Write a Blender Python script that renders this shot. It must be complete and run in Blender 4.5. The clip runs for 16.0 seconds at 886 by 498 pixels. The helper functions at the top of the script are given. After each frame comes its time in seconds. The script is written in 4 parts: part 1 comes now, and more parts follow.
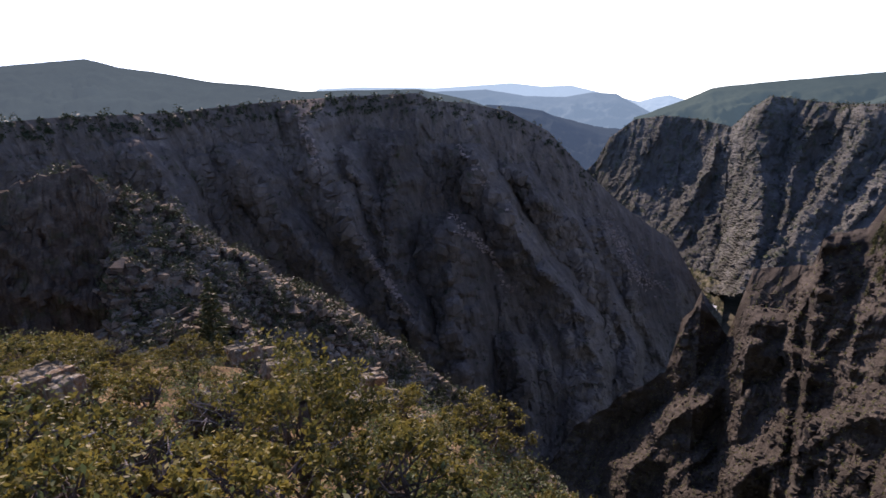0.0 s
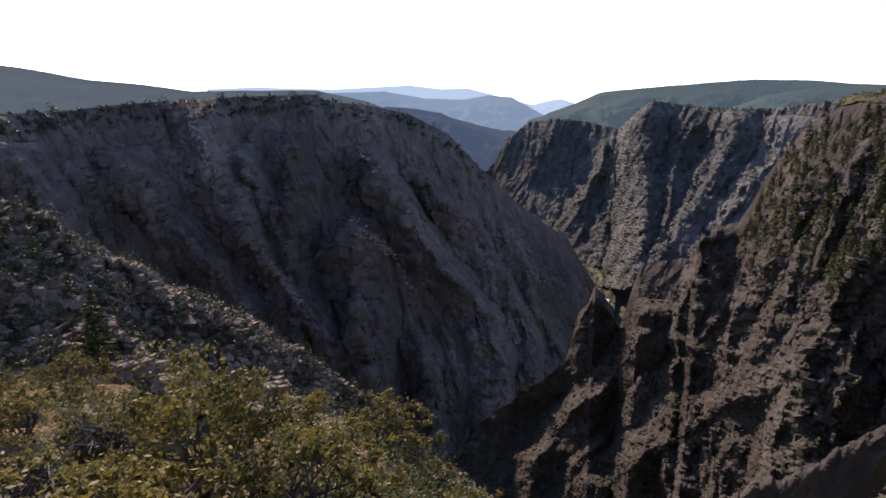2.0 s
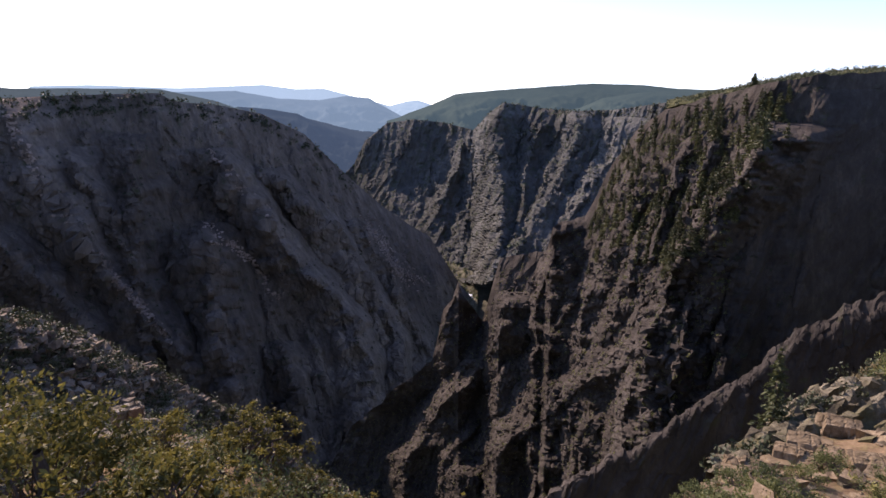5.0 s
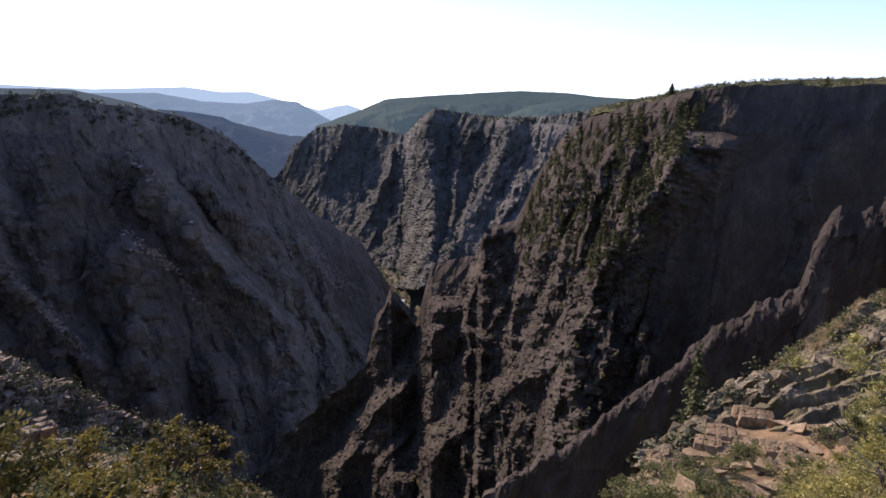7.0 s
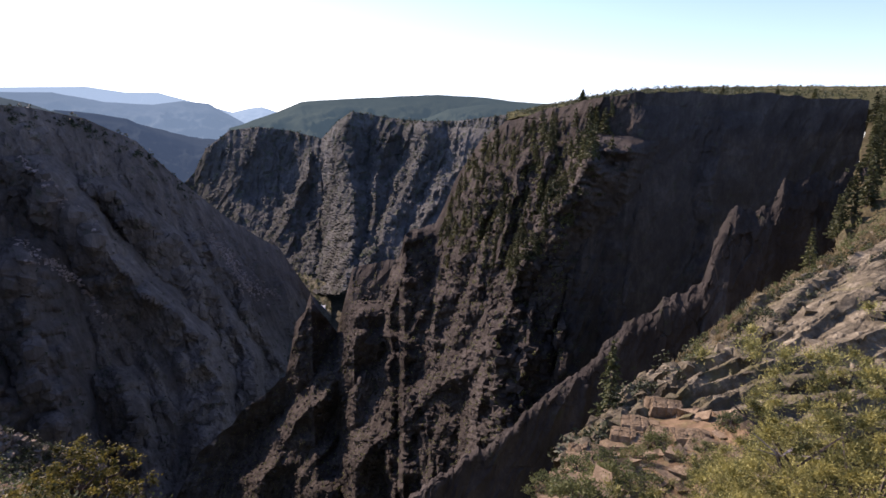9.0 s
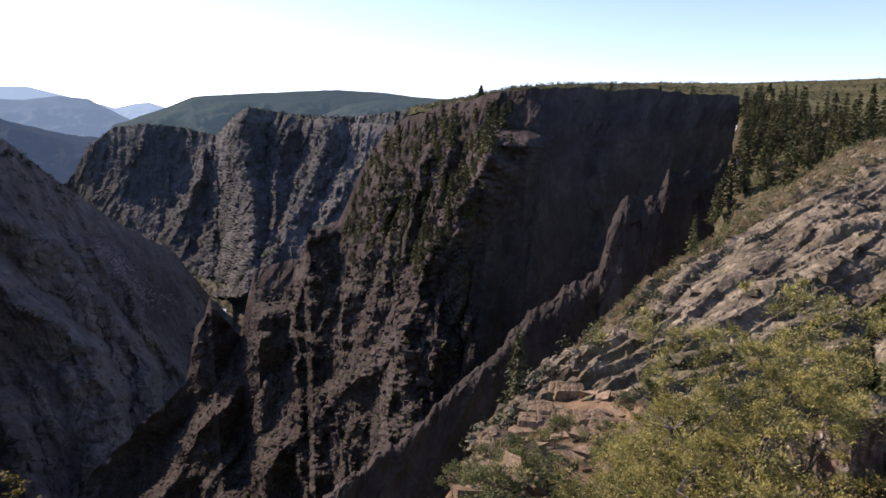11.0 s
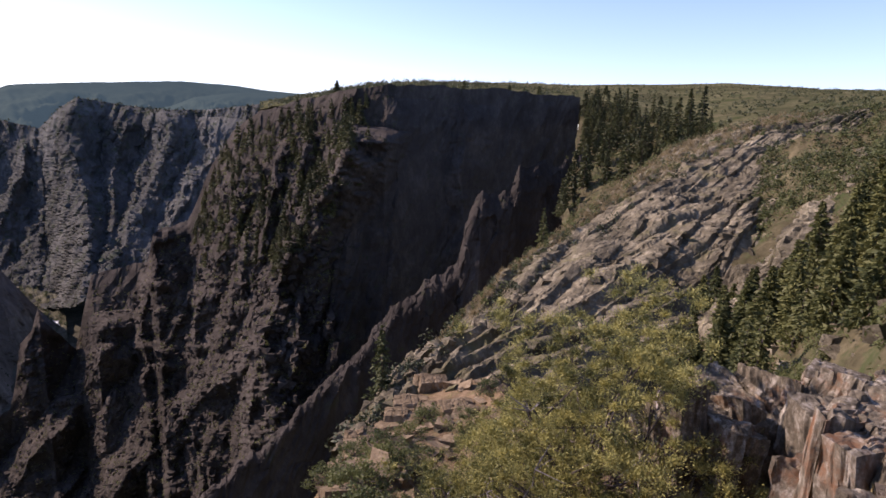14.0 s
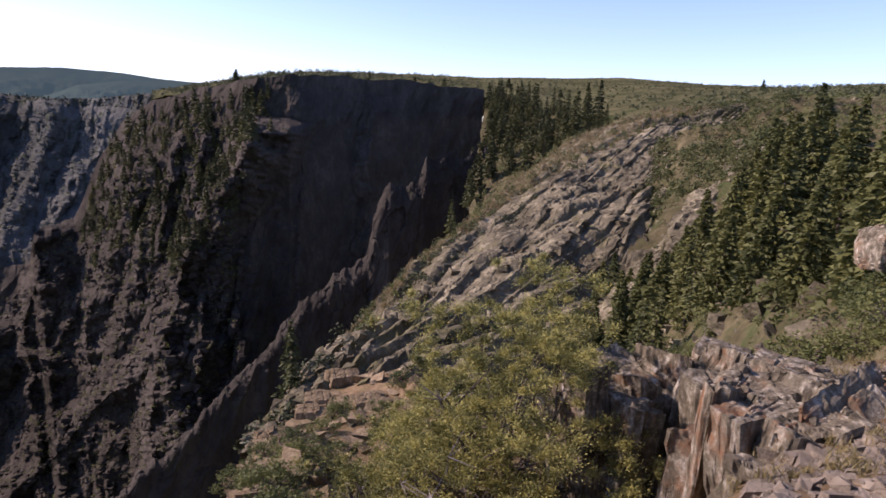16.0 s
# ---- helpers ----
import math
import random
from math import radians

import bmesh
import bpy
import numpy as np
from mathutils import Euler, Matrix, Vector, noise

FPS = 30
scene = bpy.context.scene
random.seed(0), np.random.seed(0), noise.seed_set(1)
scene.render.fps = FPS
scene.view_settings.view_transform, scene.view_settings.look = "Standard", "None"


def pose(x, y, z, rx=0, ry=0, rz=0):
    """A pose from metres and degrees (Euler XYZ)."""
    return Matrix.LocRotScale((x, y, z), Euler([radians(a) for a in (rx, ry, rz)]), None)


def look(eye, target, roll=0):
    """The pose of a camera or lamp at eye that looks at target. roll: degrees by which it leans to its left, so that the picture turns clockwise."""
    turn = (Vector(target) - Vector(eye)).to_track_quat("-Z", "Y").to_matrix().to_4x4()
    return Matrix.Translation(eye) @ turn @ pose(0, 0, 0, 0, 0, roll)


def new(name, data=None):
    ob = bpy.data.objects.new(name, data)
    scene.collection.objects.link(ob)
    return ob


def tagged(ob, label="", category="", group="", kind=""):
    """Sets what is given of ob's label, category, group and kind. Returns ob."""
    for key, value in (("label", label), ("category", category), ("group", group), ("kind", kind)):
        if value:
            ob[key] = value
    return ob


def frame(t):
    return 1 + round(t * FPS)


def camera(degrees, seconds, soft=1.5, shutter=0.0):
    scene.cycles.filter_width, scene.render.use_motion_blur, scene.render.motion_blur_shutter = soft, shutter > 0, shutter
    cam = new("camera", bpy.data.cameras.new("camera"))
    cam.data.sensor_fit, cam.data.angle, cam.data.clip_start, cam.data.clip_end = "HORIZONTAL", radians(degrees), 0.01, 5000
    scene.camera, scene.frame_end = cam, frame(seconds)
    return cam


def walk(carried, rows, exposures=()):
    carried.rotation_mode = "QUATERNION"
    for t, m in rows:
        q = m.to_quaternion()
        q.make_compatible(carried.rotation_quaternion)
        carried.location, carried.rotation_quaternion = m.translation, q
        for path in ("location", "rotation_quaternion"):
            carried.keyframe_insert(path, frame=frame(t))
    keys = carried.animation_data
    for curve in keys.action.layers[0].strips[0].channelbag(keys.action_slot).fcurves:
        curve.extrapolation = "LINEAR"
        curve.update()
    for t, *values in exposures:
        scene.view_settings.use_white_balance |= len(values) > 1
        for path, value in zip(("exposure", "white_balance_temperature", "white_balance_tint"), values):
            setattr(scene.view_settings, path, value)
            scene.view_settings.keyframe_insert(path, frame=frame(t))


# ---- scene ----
cam = camera(70.0, 16.0, shutter=0.5)
PATH = [
    (0.0, pose(0, 0, 0, 76.00, 1.46, -0.36)),
    (0.5, pose(0, 0, 0, 75.99, 1.26, -2.72)),
    (1.0, pose(0, 0, 0, 76.06, 1.14, -5.09)),
    (1.5, pose(0, 0, 0, 76.06, 1.21, -6.99)),
    (2.0, pose(0, 0, 0, 76.00, 0.80, -9.26)),
    (2.5, pose(0, 0, 0, 75.86, 0.57, -11.71)),
    (3.0, pose(0, 0, 0, 75.90, 0.36, -13.97)),
    (3.5, pose(0, 0, 0, 75.84, 0.60, -16.25)),
    (4.0, pose(0, 0, 0, 75.74, 0.42, -18.50)),
    (6.5, pose(0, 0, 0, 76.48, -0.20, -25.97)),
    (7.0, pose(0, 0, 0, 76.46, -0.61, -27.90)),
    (7.5, pose(0, 0, 0, 76.63, -0.68, -29.85)),
    (8.0, pose(0, 0, 0, 76.83, -0.87, -31.62)),
    (10.5, pose(0, 0, 0, 76.63, -1.26, -41.42)),
    (11.0, pose(0, 0, 0, 76.66, -1.24, -43.89)),
    (11.5, pose(0, 0, 0, 76.79, -1.42, -45.93)),
    (12.0, pose(0, 0, 0, 76.83, -1.62, -47.95)),
    (12.5, pose(0, 0, 0, 76.51, -1.86, -49.92)),
    (13.0, pose(0, 0, 0, 76.35, -2.17, -52.43)),
    (13.5, pose(0, 0, 0, 76.51, -2.06, -54.50)),
    (14.0, pose(0, 0, 0, 76.74, -2.47, -56.49)),
    (14.5, pose(0, 0, 0, 76.71, -2.43, -58.37)),
    (15.0, pose(0, 0, 0, 76.51, -2.60, -60.54)),
    (15.5, pose(0, 0, 0, 76.12, -2.74, -62.47)),
    (16.0, pose(0, 0, 0, 76.41, -3.05, -64.81)),
]
walk(cam, PATH, [(0.0, 0.8, 6750, 35), (7.0, 0.72, 6650, 36), (11.0, 0.6, 6550, 37), (16.0, 0.48, 6500, 38)])

# ---- sky and sun ----
SUN_BEARING, SUN_HEIGHT = -18.0, 34.0
world = bpy.data.worlds.new("sky")
scene.world = world
world.use_nodes = True
wn = world.node_tree.nodes
sky = wn.new("ShaderNodeTexSky")
sky.sky_type = "NISHITA"
sky.sun_disc = False
sky.sun_elevation, sky.sun_rotation = radians(SUN_HEIGHT), radians(SUN_BEARING)
sky.altitude, sky.air_density, sky.dust_density, sky.ozone_density = 2000, 1.0, 1.8, 1.0
wn["Background"].inputs["Strength"].default_value = 0.162
cool = wn.new("ShaderNodeVectorMath")
cool.operation = "MULTIPLY"
cool.inputs[1].default_value = (0.89, 0.995, 1.10)
world.node_tree.links.new(sky.outputs[0], cool.inputs[0])
where = wn.new("ShaderNodeTexCoord")
rise = wn.new("ShaderNodeVectorMath")
rise.operation = "ADD"
rise.inputs[1].default_value = (0, 0, 0.035)
even = wn.new("ShaderNodeVectorMath")
even.operation = "NORMALIZE"
world.node_tree.links.new(where.outputs["Generated"], rise.inputs[0])
world.node_tree.links.new(rise.outputs[0], even.inputs[0])
world.node_tree.links.new(even.outputs[0], sky.inputs["Vector"])
world.node_tree.links.new(cool.outputs[0], wn["Background"].inputs["Color"])
sun = new("sun", bpy.data.lights.new("sun", "SUN"))
sun.data.energy, sun.data.angle, sun.data.color = 4.9, radians(0.5), (1.0, 0.91, 0.76)
sun.matrix_world = look((0, 0, 0), (-math.sin(radians(SUN_BEARING)), -math.cos(radians(SUN_BEARING)), -math.tan(radians(SUN_HEIGHT))))


# ---- materials ----
def material(name, colours, scale, rough=0.9, bump=0.3, bump_scale=None, detail=8.0, stretch=(1, 1, 1), spots=None):
    """Colours: three or more along a noise ramp; spots: (colour, scale, threshold) for lichen, shrubs or stains."""
    m = bpy.data.materials.new(name)
    m.use_nodes = True
    n, l = m.node_tree.nodes, m.node_tree.links
    bsdf = n["Principled BSDF"]
    bsdf.inputs["Roughness"].default_value = rough
    bsdf.inputs["Specular IOR Level"].default_value = 0.0 if rough > 0.5 else 0.5
    co = n.new("ShaderNodeTexCoord")
    mp = n.new("ShaderNodeMapping")
    mp.inputs["Scale"].default_value = stretch
    l.new(co.outputs["Object"], mp.inputs["Vector"])
    a = n.new("ShaderNodeTexNoise")
    a.inputs["Scale"].default_value, a.inputs["Detail"].default_value, a.inputs["Roughness"].default_value = scale, detail, 0.78
    l.new(mp.outputs[0], a.inputs["Vector"])
    r = n.new("ShaderNodeValToRGB")
    e = r.color_ramp.elements
    k = len(colours)
    e[0].position, e[0].color = 0.3, (*colours[0], 1)
    e[1].position, e[1].color = 0.72, (*colours[-1], 1)
    for i in range(1, k - 1):
        e.new(0.3 + 0.42 * i / (k - 1)).color = (*colours[i], 1)
    l.new(a.outputs["Fac"], r.inputs[0])
    out = r.outputs[0]
    big = n.new("ShaderNodeTexNoise")
    big.inputs["Scale"].default_value, big.inputs["Detail"].default_value = scale * 0.13, 3
    l.new(mp.outputs[0], big.inputs["Vector"])
    br = n.new("ShaderNodeMapRange")
    br.inputs[1].default_value, br.inputs[2].default_value, br.inputs[3].default_value, br.inputs[4].default_value = 0.3, 0.7, 0.65, 1.35
    l.new(big.outputs["Fac"], br.inputs[0])
    mul = n.new("ShaderNodeVectorMath")
    mul.operation = "SCALE"
    l.new(out, mul.inputs[0])
    l.new(br.outputs[0], mul.inputs["Scale"])
    out = mul.outputs[0]
    if spots:
        c, s, th = spots
        sp = n.new("ShaderNodeTexNoise")
        sp.inputs["Scale"].default_value, sp.inputs["Detail"].default_value, sp.inputs["Roughness"].default_value = s, 8, 0.75
        l.new(co.outputs["Object"], sp.inputs["Vector"])
        sr = n.new("ShaderNodeMapRange")
        sr.inputs[1].default_value, sr.inputs[2].default_value = th - 0.04, th + 0.13
        l.new(sp.outputs["Fac"], sr.inputs[0])
        mx = n.new("ShaderNodeMix")
        mx.data_type = "RGBA"
        l.new(sr.outputs[0], mx.inputs["Factor"])
        l.new(out, mx.inputs["A"])
        mx.inputs["B"].default_value = (*c, 1)
        out = mx.outputs["Result"]
    l.new(out, bsdf.inputs["Base Color"])
    if bump:
        b = n.new("ShaderNodeTexNoise")
        b.inputs["Scale"].default_value, b.inputs["Detail"].default_value, b.inputs["Roughness"].default_value = bump_scale or scale * 3, 8, 0.7
        l.new(mp.outputs[0], b.inputs["Vector"])
        bp = n.new("ShaderNodeBump")
        bp.inputs["Strength"].default_value = bump
        bp.inputs["Distance"].default_value = 0.6 / (bump_scale or scale * 3)
        l.new(b.outputs["Fac"], bp.inputs["Height"])
        l.new(bp.outputs[0], bsdf.inputs["Normal"])
    return m


def leaf_material(name, a, b, gloss=0.6, through_light=0.35, patch=0.0):
    """Foliage: two greens varied leaf by leaf and plant by plant, a little light passing through."""
    m = bpy.data.materials.new(name)
    m.use_nodes = True
    n, l = m.node_tree.nodes, m.node_tree.links
    bsdf = n["Principled BSDF"]
    bsdf.inputs["Roughness"].default_value = gloss
    bsdf.inputs["Specular IOR Level"].default_value = 0.2
    g = n.new("ShaderNodeNewGeometry")
    o = n.new("ShaderNodeObjectInfo")
    add = n.new("ShaderNodeMath")
    add.operation = "MULTIPLY_ADD"
    add.inputs[1].default_value = 0.75
    l.new(o.outputs["Random"], add.inputs[0])
    few = n.new("ShaderNodeMath")
    few.operation = "MULTIPLY"
    few.inputs[1].default_value = 0.5
    l.new(g.outputs["Random Per Island"], few.inputs[0])
    l.new(few.outputs[0], add.inputs[2])
    half = n.new("ShaderNodeMath")
    half.operation = "SUBTRACT"
    half.inputs[1].default_value = 0.12
    l.new(add.outputs[0], half.inputs[0])
    mx = n.new("ShaderNodeMix")
    mx.data_type = "RGBA"
    l.new(half.outputs[0], mx.inputs["Factor"])
    if patch:
        co = n.new("ShaderNodeTexCoord")
        tuft = n.new("ShaderNodeTexNoise")
        tuft.inputs["Scale"].default_value, tuft.inputs["Detail"].default_value = patch, 2
        l.new(co.outputs["Object"], tuft.inputs["Vector"])
        span = n.new("ShaderNodeMapRange")
        span.inputs[1].default_value, span.inputs[2].default_value = 0.36, 0.64
        span.inputs[3].default_value, span.inputs[4].default_value = -0.45, 0.55
        l.new(tuft.outputs["Fac"], span.inputs[0])
        both = n.new("ShaderNodeMath")
        both.use_clamp = True
        l.new(half.outputs[0], both.inputs[0])
        l.new(span.outputs[0], both.inputs[1])
        l.new(both.outputs[0], mx.inputs["Factor"])
    mx.inputs["A"].default_value, mx.inputs["B"].default_value = (*a, 1), (*b, 1)
    l.new(mx.outputs["Result"], bsdf.inputs["Base Color"])
    if through_light:
        tr = n.new("ShaderNodeBsdfTranslucent")
        l.new(mx.outputs["Result"], tr.inputs["Color"])
        ms = n.new("ShaderNodeMixShader")
        ms.inputs[0].default_value = through_light
        l.new(bsdf.outputs[0], ms.inputs[1])
        l.new(tr.outputs[0], ms.inputs[2])
        l.new(ms.outputs[0], n["Material Output"].inputs["Surface"])
    return m


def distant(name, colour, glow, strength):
    """Far country as a faintly glowing backdrop: bluish emission stands in for kilometres of hazy air."""
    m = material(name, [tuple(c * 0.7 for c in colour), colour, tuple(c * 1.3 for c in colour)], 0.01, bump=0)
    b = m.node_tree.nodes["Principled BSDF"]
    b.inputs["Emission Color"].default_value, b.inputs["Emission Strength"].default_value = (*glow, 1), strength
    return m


M_WALL = material("dark gneiss of the north wall", [(0.072, 0.060, 0.049), (0.128, 0.106, 0.085), (0.215, 0.176, 0.14)], 0.05, stretch=(1, 1, 0.35), bump=0.6, spots=((0.045, 0.055, 0.025), 0.06, 0.6))
# scree in the shaded wall; sunlight on it is put into the pale colour
M_LITSCREE = material("scree coloured as sunlit", [(0.16, 0.12, 0.095), (0.26, 0.2, 0.16), (0.38, 0.3, 0.25)], 0.15, bump=0.7)
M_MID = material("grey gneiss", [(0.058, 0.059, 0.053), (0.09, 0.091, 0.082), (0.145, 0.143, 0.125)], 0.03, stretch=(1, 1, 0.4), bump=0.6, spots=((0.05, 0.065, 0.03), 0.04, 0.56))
M_CRAG = material("brown weathered gneiss", [(0.038, 0.033, 0.028), (0.06, 0.053, 0.044), (0.105, 0.092, 0.075)], 0.16, stretch=(1, 1, 0.5), bump=0.7, spots=((0.05, 0.06, 0.025), 0.25, 0.62))
M_SLAB = material("pale tilted gneiss", [(0.055, 0.048, 0.032), (0.15, 0.13, 0.086), (0.36, 0.315, 0.21)], 0.5, stretch=(1, 1, 1), bump=0.8, spots=((0.13, 0.12, 0.05), 0.18, 0.58))
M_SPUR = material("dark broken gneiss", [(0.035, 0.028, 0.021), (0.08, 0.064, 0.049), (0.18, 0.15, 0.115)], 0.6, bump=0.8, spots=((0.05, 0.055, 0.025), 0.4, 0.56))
M_PLATEAU = material("sage and grass", [(0.05, 0.055, 0.026), (0.10, 0.095, 0.048), (0.18, 0.155, 0.09)], 0.08, bump=0.5, spots=((0.04, 0.055, 0.02), 0.12, 0.52))
M_SLOPE = material("dry grass and brush slope", [(0.045, 0.04, 0.022), (0.085, 0.073, 0.04), (0.15, 0.125, 0.072)], 0.4, bump=0.5, spots=((0.05, 0.065, 0.025), 0.3, 0.54))
M_SOIL = material("dry reddish soil with grass", [(0.07, 0.05, 0.03), (0.155, 0.108, 0.062), (0.27, 0.19, 0.115)], 2.0, bump=0.6, spots=((0.16, 0.14, 0.06), 3.0, 0.56))
M_FLOOR = material("canyon floor", [(0.05, 0.05, 0.035), (0.09, 0.085, 0.06), (0.15, 0.14, 0.11)], 0.05, bump=0.3)
# painted haze: the second colour is emitted, strongest on the farthest range
M_HILL = distant("far brush hill with haze glow", (0.012, 0.018, 0.016), (0.042, 0.062, 0.073), 1.0)
M_MESA = distant("far mesa with haze glow", (0.028, 0.036, 0.026), (0.032, 0.056, 0.066), 1.0)
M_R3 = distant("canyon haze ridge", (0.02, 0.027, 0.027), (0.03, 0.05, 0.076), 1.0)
M_R2 = distant("ridge with pale blue haze glow", (0.03, 0.038, 0.04), (0.105, 0.172, 0.225), 1.0)
M_R1 = distant("range with palest blue haze glow", (0.05, 0.065, 0.07), (0.235, 0.355, 0.43), 1.0)
M_LEAF = leaf_material("yellow-green leaves", (0.045, 0.047, 0.012), (0.20, 0.165, 0.035), patch=3.0)
M_NEEDLE = leaf_material("fir needles", (0.05, 0.062, 0.022), (0.145, 0.147, 0.047), through_light=0.2)
M_FARTREE = leaf_material("far juniper green", (0.025, 0.035, 0.016), (0.06, 0.07, 0.03), through_light=0.1)
M_BARK = material("grey-brown bark", [(0.05, 0.04, 0.03), (0.11, 0.09, 0.075), (0.2, 0.17, 0.15)], 8.0, bump=0.8, stretch=(1, 1, 0.2))


# ---- noise ----
def lattice(ix, iy, iz, seed):
    h = (ix.astype(np.int64) * 374761393 + iy.astype(np.int64) * 668265263 + iz.astype(np.int64) * 2147483647 + seed * 974634777) & 0xFFFFFFFF
    h = ((h ^ (h >> 13)) * 1274126177) & 0xFFFFFFFF
    h = ((h ^ (h >> 16)) * 2246822519) & 0xFFFFFFFF
    return ((h ^ (h >> 15)) & 0xFFFFFF) / 8388608.0 - 1.0


def smooth_noise(p, seed):
    i = np.floor(p)
    f = p - i
    f = f * f * f * (f * (f * 6 - 15) + 10)
    i = i.astype(np.int64)
    x, y, z = i[..., 0], i[..., 1], i[..., 2]
    fx, fy, fz = f[..., 0], f[..., 1], f[..., 2]
    out = 0
    for dx in (0, 1):
        for dy in (0, 1):
            for dz in (0, 1):
                out = out + lattice(x + dx, y + dy, z + dz, seed) * (fx if dx else 1 - fx) * (fy if dy else 1 - fy) * (fz if dz else 1 - fz)
    return out


def fbm(p, seed, octaves=5, gain=0.5):
    out, a, q = 0, 1.0, np.array(p, float)
    for o in range(octaves):
        out = out + a * smooth_noise(q, seed + o)
        a, q = a * gain, q * 2.03 + 7.1
    return out


def ridged(p, seed, octaves=5, gain=0.5):
    out, a, q = 0, 1.0, np.array(p, float)
    for o in range(octaves):
        out = out + a * (1 - 2 * np.abs(smooth_noise(q, seed + o)) ** 0.8)
        a, q = a * gain, q * 2.07 + 3.7
    return out


def facet_height(P, size, seed, tall=1.0, tilt=1.2, grain=None):
    """Heights of tilted angular blocks, as jointed rock weathers; grain: a direction along which the blocks are long."""
    if grain is not None:
        P = P - (P @ grain)[..., None] * grain * 0.85
    q = P / np.array([size, size, size * tall])
    q = q + 0.25 * np.stack([smooth_noise(q * 0.8 + 5.0 * k, seed + 50 + k) for k in range(3)], -1)
    i = np.floor(q).astype(np.int64)
    best = np.full(q.shape[:-1], 9.0)
    out = np.zeros(q.shape[:-1])
    for dx in (-1, 0, 1):
        for dy in (-1, 0, 1):
            for dz in (-1, 0, 1):
                x, y, z = i[..., 0] + dx, i[..., 1] + dy, i[..., 2] + dz
                r = [lattice(x, y, z, seed + k) for k in range(3)]
                off = q - np.stack([x + 0.5 + 0.45 * r[0], y + 0.5 + 0.45 * r[1], z + 0.5 + 0.45 * r[2]], -1)
                d = (off ** 2).sum(-1)
                g = off[..., 0] * lattice(x, y, z, seed + 4) + off[..., 1] * lattice(x, y, z, seed + 5) + off[..., 2] * lattice(x, y, z, seed + 6)
                near = d < best
                out = np.where(near, r[1] * r[2] * 0.6 + lattice(x, y, z, seed + 7) * 0.6 + g * tilt, out)
                best = np.where(near, d, best)
    return out


def facets(P, amount, size, seed, tall=1.0, tilt=1.2, mask=1.0, grain=None):
    """Breaks a grid of points into angular blocks along its normals."""
    return P + face_normals(P) * (facet_height(P, size, seed, tall, tilt, grain) * amount * mask)[..., None]


def face_normals(P):
    N = np.cross(np.gradient(P, axis=0), np.gradient(P, axis=1))
    N /= np.linalg.norm(N, axis=2, keepdims=True) + 1e-9
    return N * (np.sign((N * P).sum(2).mean()) * -1)


# ---- land ----
def along(line, bearings):
    b, d, z = np.array(line).T
    return np.interp(bearings, b, d), np.interp(bearings, b, z)


def place(bearing, dist, z):
    a = radians(bearing)
    return Vector((dist * math.sin(a), dist * math.cos(a), z))


def mesh_object(name, verts, faces, mat, parent=None, smooth=False):
    me = bpy.data.meshes.new(name)
    verts = np.asarray(verts, np.float32).reshape(-1, 3)
    faces = np.asarray(faces, np.int32)
    me.vertices.add(len(verts))
    me.vertices.foreach_set("co", verts.ravel())
    k = faces.shape[1]
    me.loops.add(faces.size)
    me.loops.foreach_set("vertex_index", faces.ravel())
    me.polygons.add(len(faces))
    me.polygons.foreach_set("loop_start", np.arange(len(faces), dtype=np.int32) * k)
    me.update(calc_edges=True)
    me.validate()
    me.polygons.foreach_set("use_smooth", np.full(len(me.polygons), smooth))
    me.materials.append(mat)
    ob = new(name, me)
    ob.parent = parent
    return ob


def grid_faces(nu, nv):
    i = np.arange((nu - 1) * (nv - 1))
    a = (i // (nv - 1)) * nv + i % (nv - 1)
    return np.stack([a, a + nv, a + nv + 1, a + 1], 1)


def displace(P, amount, size, seed, tall=1.0, octaves=6, rough=0.5, mask=1.0, kind=ridged):
    """Pushes a grid of points along its normals by noise; tall stretches the relief upwards."""
    N = face_normals(P)
    q = P / np.array([size, size, size * tall])
    q = q + 0.35 * np.stack([fbm(q * 0.7 + 11.0 * k, seed + 90 + k, 2) for k in range(3)], 2)
    return P + N * ((kind(q, seed, octaves, rough) * amount * mask)[..., None])


def sheet(lines, nu, nvs, span=None, bend=1.0, bends=None):
    """Points of a strip of land between lines of (bearing, distance, height), ordered from far to near."""
    lo = max(min(l)[0] for l in lines) if span is None else span[0]
    hi = min(max(l)[0] for l in lines) if span is None else span[1]
    b = np.linspace(lo, hi, nu)
    cols = [along(l, b) for l in lines]
    D, Z = [], []
    for i, nv in enumerate(nvs):
        last = i == len(nvs) - 1
        v = np.linspace(0, 1, nv, endpoint=last)
        h = v ** (bends[i] if bends else bend)
        D.append(cols[i][0][:, None] * (1 - h) + cols[i + 1][0][:, None] * h)
        Z.append(cols[i][1][:, None] * (1 - v) + cols[i + 1][1][:, None] * v)
    D, Z = np.concatenate(D, 1), np.concatenate(Z, 1)
    a = np.radians(b)[:, None]
    return np.stack([D * np.sin(a), D * np.cos(a), Z], 2)


def land(name, P, mat, label, category, kind="structure", smooth=False):
    nu, nv = P.shape[:2]
    ob = mesh_object(name, P, grid_faces(nu, nv), mat, smooth=smooth)
    return tagged(ob, label, category, kind=kind)


